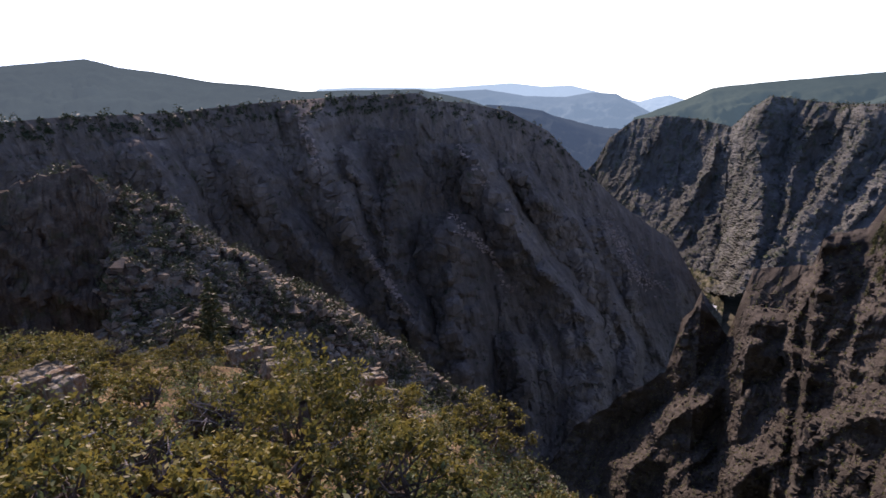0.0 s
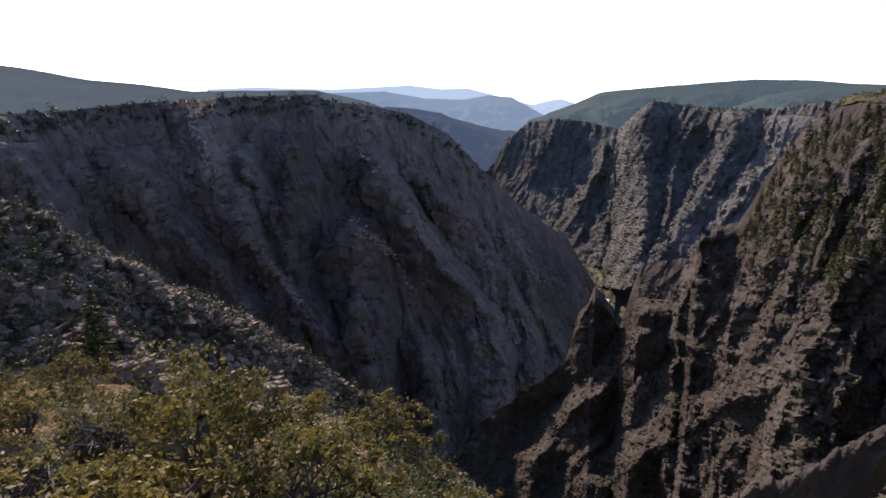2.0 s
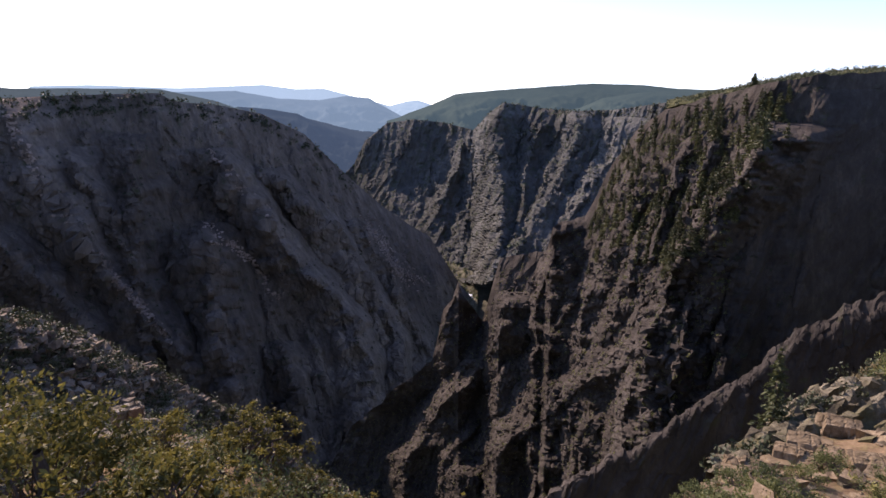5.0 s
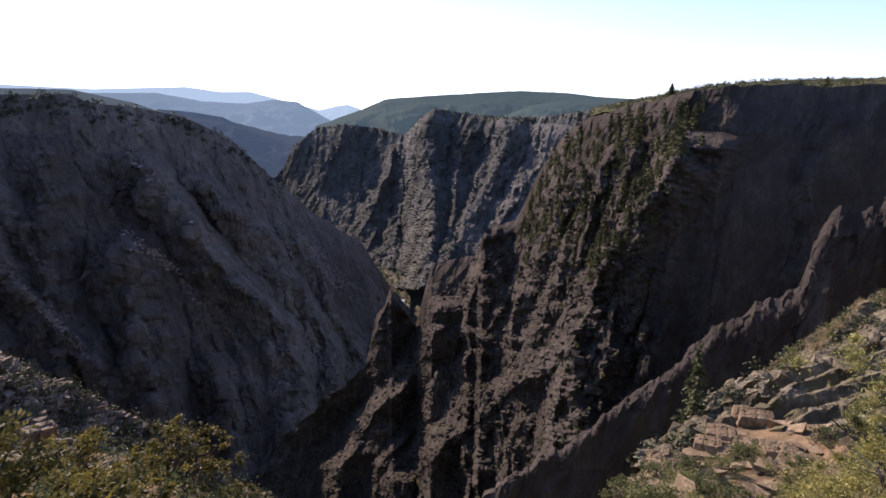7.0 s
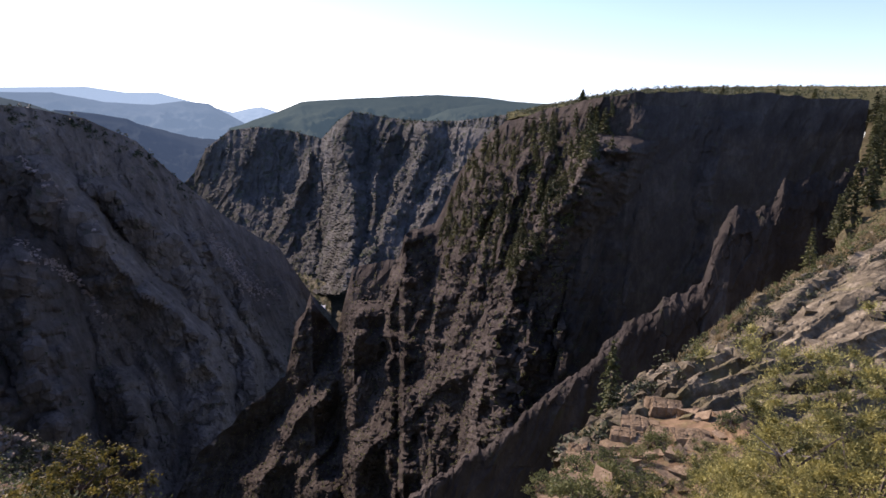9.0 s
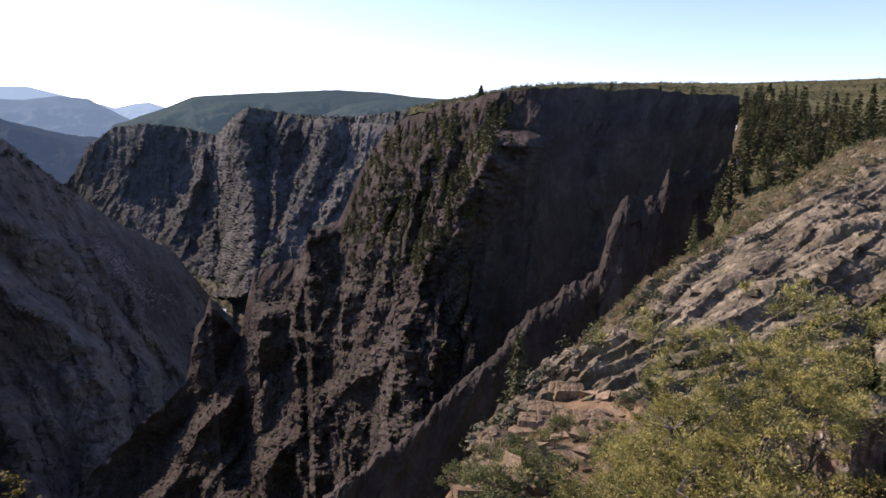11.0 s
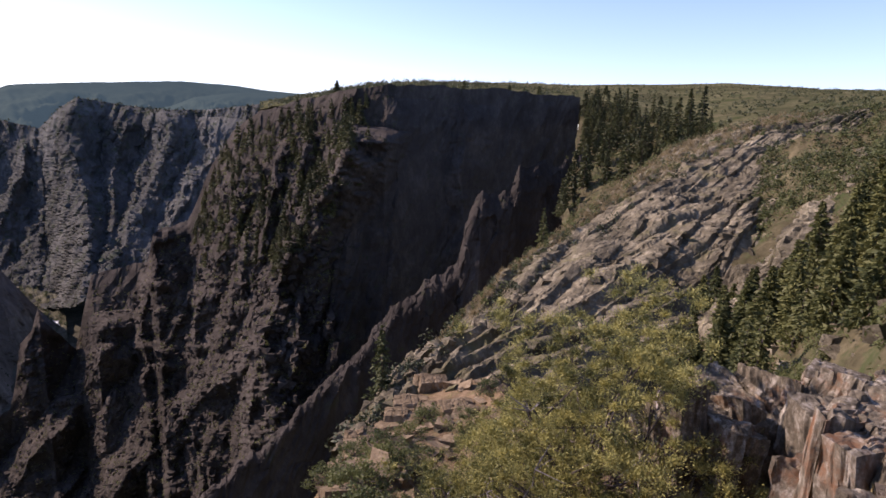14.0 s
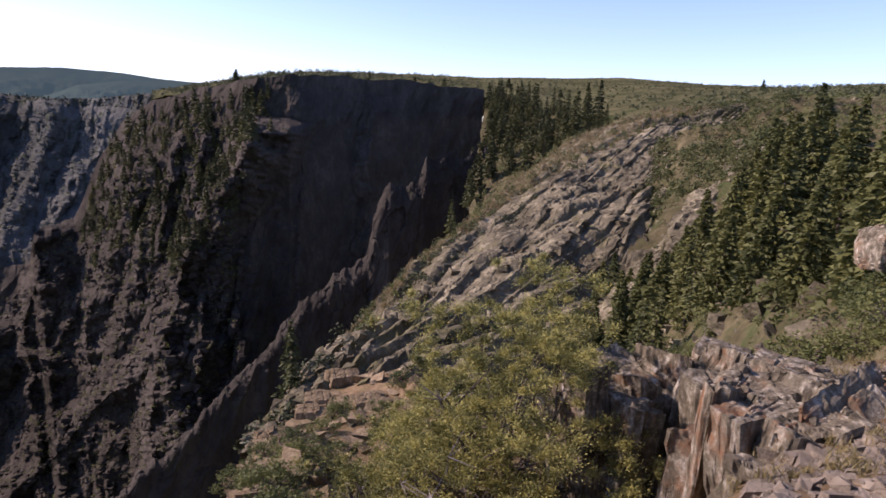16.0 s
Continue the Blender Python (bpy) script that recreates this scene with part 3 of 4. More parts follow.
P = displace(P, 1.6, 11, 33, tall=2.0, octaves=3, rough=0.62, mask=np.clip(v * 12, 0.12, 1) * r)
WALL_P = P
land("cliff_north", P, M_WALL, "dark shaded canyon wall of streaked gneiss", "cliff")

def rib(crest, width, drop, seed, n=260, m=120, amount=5.0, size=18.0, mat=None, label="jagged brown rock rib falling into the canyon", name="rock_fin", group="rock ribs of the south wall", skew=0.0, jagged=0.022, narrow=14):
    P, mask = fin_points(crest, n, m, width, drop, skew, 0.8, jagged, narrow)
    P = displace(P, amount, size * 1.4, seed, tall=1.3, octaves=3, rough=0.45, mask=mask)
    P = facets(P, amount * 0.45, size * 0.5, seed + 2, tall=2.2, mask=mask)
    P = facets(P, amount * 0.2, size * 0.2, seed + 5, tall=2.0, mask=np.clip(mask * 2, 0.1, 1))
    P = displace(P, amount * 0.2, size * 0.22, seed + 3, tall=1.8, octaves=3, rough=0.65, mask=np.clip(mask * 2, 0.1, 1))
    ob = land(name, P, mat or M_CRAG, label, "rock fin", "")
    ob["group"] = group
    return P


P, v, r = relief_wall(MIDDLE_RIM, MIDDLE_RIDGES, [(12, 0.55), (24, 0.7), (48, 0.7)], (12.3, 47.5), -17.2, 420, 260, (1.25, 1.1, 1.03), ((0.9, 34, 0.3), (0.35, 11, 0.3)), 41, toe=2.4)
P = displace(P, 6, 60, 43, tall=2.4, octaves=3, mask=np.clip(v * 9, 0.05, 1) * r)
P = facets(P, 3.5, 22, 44, tall=2.6, mask=np.clip(v * 9, 0.1, 1) * r)
P = facets(P, 1.8, 9, 46, tall=1.6, mask=np.clip(v * 9, 0.1, 1) * r)
MID_P = P
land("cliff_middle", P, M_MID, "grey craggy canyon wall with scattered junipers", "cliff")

# the near south wall with its ridges
P, v, r = relief_wall(SOUTH_RIM, [(h * 1.2, wl, wr, c) for h, wl, wr, c in SOUTH_RIDGES], [(7, 0.7), (30, 0.55), (46, 0.42), (50, 0.16), (68, 0.1)], (7.0, 68.4), -37.0, 1000, 440, (1.25, 1.1, 1.02), ((1.5, 6.0, 0.42), (0.5, 2.0, 0.42)), 51, crown=((33, 0), (36, 7), (46, 7), (49, 0)), jag=0.12)
calm = np.interp(np.degrees(np.arctan2(P[:, :1, 0], P[:, :1, 1])), [48, 52], [1.0, 0.4]) * r
P = displace(P, 0.7, 20, 52, tall=3.0, octaves=2, mask=np.clip(v * 8, 0.03, 1) * calm)
P = facets(P, 0.4, 6, 53, tall=3.0, tilt=1.0, mask=np.clip(v * 10, 0.08, 1) * calm)
P = facets(P, 0.28, 2.4, 57, tall=2.2, tilt=1.0, mask=np.clip(v * 10, 0.15, 1) * calm)
P = displace(P, 0.25, 2.6, 55, tall=1.8, octaves=2, rough=0.62, mask=np.clip(v * 10, 0.15, 1) * calm)
SOUTH_P = P
land("cliff_south", P, M_CRAG, "brown-black craggy canyon wall with firs on its ledges", "cliff")

P, v, r = relief_wall(BACK_FIN[::-1], [], [(28, 0.35), (70, 0.15)], (28.6, 69.7), -38.0, 760, 170, (1.06, 1.03, 1.01), ((2.4, 2.2, 0.5), (0.8, 0.8, 0.5)), 69, crown=((0, 2.6),), jag=0.3)
P = facets(P, 0.5, 4.5, 71, tall=2.4, mask=np.clip(v * 14, 0.15, 1) * np.clip(1.3 - 4 * v, 0.35, 1))
P = facets(P, 0.25, 1.6, 72, tall=1.8, mask=np.clip(1.3 - 4 * v, 0.3, 1))
land("rock_fin", P, M_CRAG, "thin dark rock fin with a ragged sunlit crest", "rock fin", "")

# plateau above the south wall
P = sheet([lower(PLATEAU_SKY, -60, 1.6), PLATEAU_SKY, PLATEAU_EDGE], 420, [4, 120])
P = displace(P, 2.0, 40, 71, octaves=4, kind=fbm, mask=np.concatenate([np.full(4, 0.2), np.linspace(0.2, 0.6, 120)])[None, :])
PLATEAU_P = P
land("plateau", P, M_PLATEAU, "rolling plateau of sagebrush and dry grass", "plateau", smooth=True)

P = sheet([lower(GULLY_TOP, -6, 1.1), GULLY_TOP, GULLY_FOOT], 120, [4, 90])
P = displace(P, 1.5, 14, 75, octaves=5)
GULLY_P = P
land("gully_slope", P, M_SLOPE, "brushy gully slope between cliff and slab", "slope")

# slope with firs, then the tilted slab in front of the fin
P = sheet([lower(FIR_TOP, -1.5, 1.06), FIR_TOP, FIR_FOOT], 320, [6, 200], bends=[1, 0.95])
v = np.concatenate([np.full(6, 0.01), np.linspace(0.01, 1, 200)])[None, :]
P = displace(P, 3.0, 22, 81, octaves=5, mask=np.clip(v * 4, 0.1, 1) * (1 - 0.85 * v))
FIR_P = P
land("slope", P, M_SLOPE, "steep brushy slope with dry grass and outcrops", "slope")
P = sheet([lower(SLAB_TOP, -40, 1.15), SLAB_TOP, SLAB_FOOT, lower(SLAB_FOOT, -14, 0.97)], 380, [8, 220, 14])
v = np.concatenate([np.full(8, 0.01), np.linspace(0.01, 1, 220), np.ones(14)])[None, :]
dip = np.array(place(84, 140, 2) - place(60, 60, -18))
dip /= np.linalg.norm(dip)
far = P - (P @ dip)[..., None] * dip * 0.9
layers = v * 7.5 + 0.55 * fbm(far / 9.0, 93, 3) + 0.3 * fbm(P / 30.0, 98, 3)
worn = np.clip(0.75 + 0.9 * fbm(P / 14.0, 97, 3), 0.15, 1.5)
step = layers - np.floor(layers)
P = displace(P, 0.9, 18, 91, octaves=3, mask=np.clip(v * 5, 0.1, 1))
P = P + face_normals(P) * ((np.clip(step * 1.2, 0, 1) - np.clip((step - 0.84) * 6.3, 0, 1) - 0.4) * 1.15 * worn * np.clip(v * 6, 0.15, 1))[..., None]
P = facets(P, 0.32, 2.6, 94, mask=np.clip(v * 6, 0.2, 1), grain=dip)
P = facets(P, 0.12, 0.9, 95, mask=np.clip(v * 6, 0.3, 1), grain=dip)
P = displace(P, 0.12, 1.6, 96, octaves=3)
SLAB_P = P
land("slab_ridge", P, M_SLAB, "pale sunlit ridge of tilted rock slabs", "rock ridge")
for k, crest in enumerate((SLAB_LINE_A, SLAB_LINE_B, SLAB_LINE_C, SLAB_LINE_D)):
    rib(crest, (7, 6, 5, 5)[k], (7, 6, 6, 6)[k], 241 + 4 * k, n=180, m=40, amount=0.22, size=3.5, mat=M_SLAB, label="long tilted slab of pale sunlit rock", name="rock_slab", group="slabs of the sunlit ridge")

rib(THIRD_SLAB, 6, 9, 291, n=160, m=60, amount=1.2, size=5, mat=M_SLAB, label="weathered rock step beside the brushy cleft", name="rock_slab", group="slabs of the sunlit ridge", skew=-0.3)
rib(SECOND_SLAB, 7, 10, 281, n=200, m=60, amount=1.3, size=5, mat=M_SLAB, label="broken outcrop ridge with dark shaded flank", name="rock_slab", group="slabs of the sunlit ridge", skew=-0.3)

for k, crest in enumerate((CLEFT_OUTCROP, UPPER_OUTCROP, LOW_OUTCROP)):
    rib(crest, (5, 5, 3)[k], (7, 6, 4)[k], 301 + 6 * k, n=170, m=60, amount=1.0, size=4.5, mat=M_SLAB, label="weathered outcrop among brush on the fir slope", name="rock_outcrop", group="outcrops of the fir slope", skew=-0.3)

# spur across the side gulch
P = sheet([lower(SPUR_TOP, -60, 1.3), SPUR_TOP, SPUR_FOOT], 420, [8, 220], bends=[1, 1.0])
v = np.concatenate([np.full(8, 0.01), np.linspace(0.01, 1, 220)])[None, :]
P = displace(P, 1.4, 12, 101, octaves=4, mask=np.clip(v * 5, 0.02, 1))
P = facets(P, 0.8, 3.2, 103, mask=np.clip(v * 8, 0.2, 1))
P = facets(P, 0.5, 1.5, 105, mask=np.clip(v * 8, 0.3, 1))
SPUR_P = P
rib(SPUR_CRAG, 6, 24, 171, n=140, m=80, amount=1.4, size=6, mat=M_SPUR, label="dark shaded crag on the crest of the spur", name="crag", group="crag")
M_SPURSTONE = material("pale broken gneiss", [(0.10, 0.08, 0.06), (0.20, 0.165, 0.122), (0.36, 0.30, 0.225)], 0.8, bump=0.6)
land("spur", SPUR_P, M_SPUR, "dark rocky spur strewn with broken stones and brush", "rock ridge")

# the ground on which the viewer stands
EDGE = [(-180, 14, -1.5), (-90, 20, -4), (-60, 30, -9), (-36, 28, -8.8), (-28, 27, -10.4), (-20, 26, -11.0), (-10, 22, -10.9), (0, 16, -9), (8, 12, -8.4), (16, 9, -7.6), (30, 8, -7), (44, 12, -9), (50, 20, -11.8), (56, 26, -12.6), (62, 26, -12), (66, 18, -9.6), (72, 14, -8.4), (80, 12, -7.6), (84, 11.5, -7.0), (87.5, 11.5, -7.0), (90, 11.5, -6.8), (92, 12, -6.0), (94, 12, -4.8), (98, 12, -4.2), (110, 12, -3.2), (140, 12, -2), (180, 14, -1.5)]
FEET = [(b, -0.02, -1.6) for b, d, z in EDGE]
WAY = [(b, d * 0.45, min(z * 0.5 - 0.8, -0.37 * d) if 4 < b < 93 else z * 0.5 - 0.9) for b, d, z in EDGE]
DROP = [(b, d * 1.25 + 3, z * 1.6 - 12) if -70 < b < 125 else (b, d * 1.25 + 3, z) for b, d, z in EDGE]
P = sheet([DROP, EDGE, WAY, FEET], 362, [24, 60, 50], span=(-180.6, 180.6))
P = displace(P, 0.25, 2.5, 111, octaves=5, kind=fbm)
NEAR_P = P
# the upland behind the viewer
P = sheet([[(115, 4800, 10), (230, 4800, 10), (310, 4800, 10)], [(115, 30, -2.5), (180, 16, -1.6), (230, 20, -2.2), (310, 35, -9)], [(115, 9, -2.6), (180, 8, -1.9), (230, 9, -2.4), (310, 10, -5)]], 80, [40, 8])
P = displace(P, 0.6, 30, 117, octaves=3, kind=fbm)
land("upland", P, M_PLATEAU, "brushy upland behind the overlook", "plateau", smooth=True)
land("ground_near", NEAR_P, M_SOIL, "dry reddish ground with grass and stones", "ground")


# ---- plants ----
def part(name, verts, faces, mat, parent, label=""):
    ob = mesh_object(name, verts, faces, mat, parent)
    if label:
        ob["label"] = label
    return ob


def leaf_quads(C, size, rng, flat=0.0, aim=None, broad=0.45):
    """Small pointed leaves, one quad each, at the points C."""
    n = len(C)
    a = rng.normal(size=(n, 3))
    if aim is not None:
        a = aim + 0.45 * a
    a /= np.linalg.norm(a, axis=1, keepdims=True)
    b = np.cross(a, rng.normal(size=(n, 3)))
    b[:, 2] *= 1 - flat
    b /= np.linalg.norm(b, axis=1, keepdims=True) + 1e-9
    s = size * rng.uniform(0.6, 1.3, (n, 1))
    V = np.stack([C - a * s, C + b * s * broad, C + a * s, C - b * s * broad], 1).reshape(-1, 3)
    return V, np.arange(4 * n).reshape(-1, 4)


def tube(points, radii, sides=5):
    """A tapered bent stem along the points."""
    pts = np.asarray(points, float)
    t = np.gradient(pts, axis=0)
    t /= np.linalg.norm(t, axis=1, keepdims=True) + 1e-9
    ref = np.where(np.abs(t[:, 2:3]) < 0.9, [[0, 0, 1.0]], [[1.0, 0, 0]])
    u = np.cross(t, ref)
    u /= np.linalg.norm(u, axis=1, keepdims=True)
    w = np.cross(t, u)
    ang = np.linspace(0, 2 * math.pi, sides, endpoint=False)
    V = pts[:, None] + np.asarray(radii)[:, None, None] * (u[:, None] * np.cos(ang)[None, :, None] + w[:, None] * np.sin(ang)[None, :, None])
    k = len(pts)
    F = [(i * sides + j, i * sides + (j + 1) % sides, (i + 1) * sides + (j + 1) % sides, (i + 1) * sides + j) for i in range(k - 1) for j in range(sides)]
    return V.reshape(-1, 3), np.array(F)


def joined(pieces):
    V, F, o = [], [], 0
    for v, f in pieces:
        V.append(v)
        F.append(f + o)
        o += len(v)
    return np.concatenate(V), np.concatenate(F)


def bush(name, seed, width, height, clumps, leaves, leaf, mat, label, category, stems=9, dead=0, spread=0.28, low=0.15, shell=0.45, broad=0.45, boughs=0):
    """A shrub or small tree: bent stems from one foot, each ending in leafy clumps."""
    rng = np.random.default_rng(seed)
    root = new(name)
    tagged(root, label, category)
    d = rng.normal(size=(clumps, 3))
    d[:, 2] = np.abs(d[:, 2]) * 0.9 + 0.05
    d /= np.linalg.norm(d, axis=1, keepdims=True)
    r = rng.uniform(shell, 1.0, (clumps, 1)) ** 0.6
    C = d * r * np.array([width / 2, width / 2, height * (1 - low)]) * rng.uniform(0.8, 1.12, (clumps, 1))
    C[:, 2] += height * low
    if boughs:
        home = C[rng.integers(0, boughs, clumps)]
        C = home + rng.normal(size=(clumps, 3)) * width * np.array([0.085, 0.085, 0.05])
    size = spread * width / 2 * rng.uniform(0.5, 1.3, clumps)
    k = rng.integers(0, clumps, leaves)
    g = rng.normal(size=(leaves, 3))
    g /= np.linalg.norm(g, axis=1, keepdims=True)
    g *= rng.uniform(0.3, 1.0, (leaves, 1)) ** 0.5 if not boughs else np.abs(rng.normal(size=(leaves, 1))) * 0.58
    L = C[k] + g * size[k][:, None] * np.array([1, 1, 0.7])
    aim = g + np.array([0, 0, 0.5]) if broad < 0.4 else None
    V, F = leaf_quads(L, leaf, rng, aim=aim, broad=broad)
    part("crown", V, F, mat, root)
    pieces = []
    for i in range(stems):
        tip = C[rng.integers(0, clumps)] * rng.uniform(0.75, 1.0)
        mid = tip * np.array([0.45, 0.45, 0.5]) + rng.normal(size=3) * width * 0.05
        q = np.array([[rng.normal() * 0.03 * width, rng.normal() * 0.03 * width, -0.15], mid * 0.5, mid, (mid + tip) / 2 + rng.normal(size=3) * width * 0.04, tip])
        r0 = (0.022 if width < 3.3 else 0.014) * width * rng.uniform(0.6, 1.3)
        V, F = tube(q, [r0, r0 * 0.8, r0 * 0.6, r0 * 0.4, r0 * 0.15])
        if width > 3.3:
            part("branch", V, F, M_BARK, root)
        else:
            pieces.append((V, F))
        for _ in range(3):
            e = C[rng.integers(0, clumps)]
            e = mid + (e - mid) * min(1.0, 0.5 * width / (np.linalg.norm(e - mid) + 1e-6))
            pieces.append(tube(np.array([mid, (mid + e) / 2 + rng.normal(size=3) * width * 0.03, e]), [r0 * 0.5, r0 * 0.3, r0 * 0.1], 4))
    V, F = joined(pieces)
    part("brushwood", V, F, M_BARK, root)["kind"] = "stuff"
    pieces = []
    for i in range(dead):
        a = rng.uniform(0, 2 * math.pi)
        s = C[rng.integers(0, clumps)] * 0.8
        e = s + np.array([math.cos(a), math.sin(a), rng.uniform(-0.1, 0.7)]) * min(0.5, width * rng.uniform(0.12, 0.25))
        m = (s + e) / 2 + rng.normal(size=3) * width * 0.03
        pieces.append(tube(np.array([s, m, e]), [0.006 * width, 0.0045 * width, 0.001 * width], 4))
        for _ in range(3):
            pieces.append(tube(np.array([m, m + (e - s) * 0.3 + rng.normal(size=3) * width * 0.05]), [0.003 * width, 0.0008 * width], 4))
    if pieces:
        V, F = joined(pieces)
        part("deadwood", V, F, M_DEAD, root, "bleached grey dead twigs")["kind"] = "stuff"
    return root


def fir(name, seed, height, width, tiers, sprays, label, leaf=0.16, bare=0.06, category="tree", mat=None):
    """A narrow conifer: a tapered trunk and drooping tiers of needle sprays."""
    rng = np.random.default_rng(seed)
    root = new(name)
    tagged(root, label, category)
    V, F = tube(np.array([[0, 0, -0.6], [0, 0, height * 0.4], [0, 0, height * 0.97]]), [0.02 * height, 0.013 * height, 0.002 * height], 6)
    part("trunk", V, F, M_BARK, root)
    P, A = [], []
    for i in range(tiers):
        f = (i + rng.uniform(0, 0.8)) / tiers
        z = height * (bare + (1 - bare) * f)
        reach = width / 2 * (1 - f) ** 0.9 * rng.uniform(0.65, 1.15) + 0.03 * height * (1 - f) + 0.05
        a0 = rng.uniform(0, 2 * math.pi)
        for j in range(5):
            a = a0 + j * 1.2566 + rng.normal() * 0.25
            n = max(2, int(sprays * (0.4 + reach / (width / 2))))
            s = rng.uniform(0.1, 1.0, n) ** 0.7
            rr = reach * rng.uniform(0.7, 1.1)
            w = rng.normal(size=n) * 0.16 * rr
            x = np.cos(a) * s * rr - np.sin(a) * w
            y = np.sin(a) * s * rr + np.cos(a) * w
            zz = z - 0.28 * rr * s ** 1.5 + rng.normal(size=n) * 0.04 * rr
            P.append(np.stack([x, y, zz], 1))
            A.append(np.tile([math.cos(a), math.sin(a), -0.25], (n, 1)))
    P, A = np.concatenate(P), np.concatenate(A)
    V, F = leaf_quads(P, leaf, rng, aim=A)
    part("crown", V, F, mat or M_NEEDLE, root)
    return root


def stand(P, bearing, dist):
    """The point of a piece of land nearest to a bearing and distance."""
    q = P.reshape(-1, 3)
    p = place(bearing, dist, 0)
    return Vector(q[np.argmin((q[:, 0] - p.x) ** 2 + (q[:, 1] - p.y) ** 2)])


def plant(models, spots, rng, lo=0.8, hi=1.25, group="", sink=0.1, tilt=3):
    """Sets copies of the models on the spots, turned and sized at random; the models themselves take the first spots."""
    used = set()
    for i, p in enumerate(spots):
        k = i % len(models)
        s = rng.uniform(lo, hi)
        m = pose(p[0], p[1], p[2] - sink, rng.normal() * tilt, rng.normal() * tilt, rng.uniform(0, 360)) @ Matrix.Scale(s, 4)
        if k in used:
            ob = models[k].copy()
            scene.collection.objects.link(ob)
            for c in models[k].children:
                d = c.copy()
                scene.collection.objects.link(d)
                d.parent = ob
        else:
            ob = models[k]
            used.add(k)
        ob.matrix_basis = m
        if group:
            ob["group"] = group


def scatter(P, n, rng, accept, apart):
    """Up to n points of a land grid that accept(bearing, distance, row fraction) takes, at least apart metres from each other."""
    nu, nv = P.shape[:2]
    got = []
    for _ in range(n * 60):
        i, j = rng.integers(0, nu), rng.integers(0, nv)
        p = P[i, j]
        if not accept(math.degrees(math.atan2(p[0], p[1])), math.hypot(p[0], p[1]), j / nv):
            continue
        if any((p[0] - q[0]) ** 2 + (p[1] - q[1]) ** 2 + (p[2] - q[2]) ** 2 < apart * apart for q in got):
            continue
        got.append(p)
        if len(got) == n:
            break
    return got


def brush(name, P, n, rng, accept, size, leaves, leaf, mat, label, category="shrub", broad=0.45):
    """Uncounted far shrubs on a slope, as one mesh."""
    nu, nv = P.shape[:2]
    pts = []
    while len(pts) < n:
        i, j = rng.integers(0, nu, 4000), rng.integers(0, nv, 4000)
        for p, jj in zip(P[i, j], j):
            if accept(math.degrees(math.atan2(p[0], p[1])), math.hypot(p[0], p[1]), jj / nv):
                pts.append(p)
    pts = np.array(pts[:n])
    s = size * rng.uniform(0.4, 1.3, (n, 1, 1))
    g = rng.normal(size=(n, leaves, 3))
    g /= np.linalg.norm(g, axis=2, keepdims=True)
    g *= rng.uniform(0.3, 1, (n, leaves, 1)) ** 0.5
    g[..., 2] = np.abs(g[..., 2]) * rng.uniform(0.7, 1.3, (n, 1))
    C = (pts[:, None] + g * s * np.array([0.5, 0.5, 0.8])).reshape(-1, 3)
    aim = np.tile([0, 0, 1.0], (len(C), 1)) if broad < 0.2 else None
    V, F = leaf_quads(C, leaf, rng, aim=aim, broad=broad)
    return tagged(mesh_object(name, V, F, mat), label, category, kind="stuff")


M_DEAD = material("bleached dead wood", [(0.13, 0.115, 0.10), (0.23, 0.205, 0.185), (0.35, 0.32, 0.29)], 6.0, bump=0.6)
M_BANK = material("river bank", [(0.06, 0.06, 0.035), (0.11, 0.105, 0.07), (0.22, 0.2, 0.155)], 0.06, bump=0.5)
M_BANKLEAF = leaf_material("bank leaves", (0.04, 0.055, 0.025), (0.09, 0.105, 0.045))
M_WATER = material("broken river water", [(0.25, 0.28, 0.28), (0.45, 0.48, 0.47), (0.7, 0.72, 0.7)], 0.12, rough=0.25, bump=0.4)
M_GRASS = leaf_material("dry grass", (0.16, 0.13, 0.05), (0.34, 0.27, 0.12))
M_SAGEGRASS = leaf_material("olive dry grass", (0.11, 0.095, 0.045), (0.27, 0.215, 0.11))
M_OAK = leaf_material("dull green leaves", (0.06, 0.08, 0.03), (0.155, 0.165, 0.055))
M_JUNIPER = leaf_material("juniper green", (0.075, 0.088, 0.03), (0.36, 0.33, 0.10), through_light=0.2, patch=4.5)
M_SAGE = leaf_material("sage and juniper", (0.04, 0.05, 0.02), (0.12, 0.125, 0.055), through_light=0.1)
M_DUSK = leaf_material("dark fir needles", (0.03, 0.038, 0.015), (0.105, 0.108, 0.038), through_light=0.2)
rng = np.random.default_rng(7)

# firs on the slope, the cliff and in the gully
FIR = [fir("fir", 201 + k, 7.6, 4.0, 30, 22, "dense dark green fir on the steep slope", leaf=0.22) for k in range(3)]
def below(P, n, apart, bb, ee):
    """Points of a slope that lie under a line of (bearing, elevation)."""
    return [p for p in scatter(P, n, rng, lambda b, d, v: v < 0.93 and bb[0] < b < bb[-1], apart) if math.degrees(math.atan2(p[2], math.hypot(p[0], p[1]))) < np.interp(math.degrees(math.atan2(p[0], p[1])), bb, ee)]


plant(FIR, below(FIR_P, 430, 2.5, [78, 80, 83, 86, 88, 90, 91.5, 93, 96, 100, 107], [-22, -19, -17, -15, -13, -11, -8, -4.5, -3, -3, -4]), rng, 0.7, 1.15, "firs on the slope")
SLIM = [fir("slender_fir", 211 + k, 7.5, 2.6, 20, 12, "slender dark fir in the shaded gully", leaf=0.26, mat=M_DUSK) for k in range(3)]
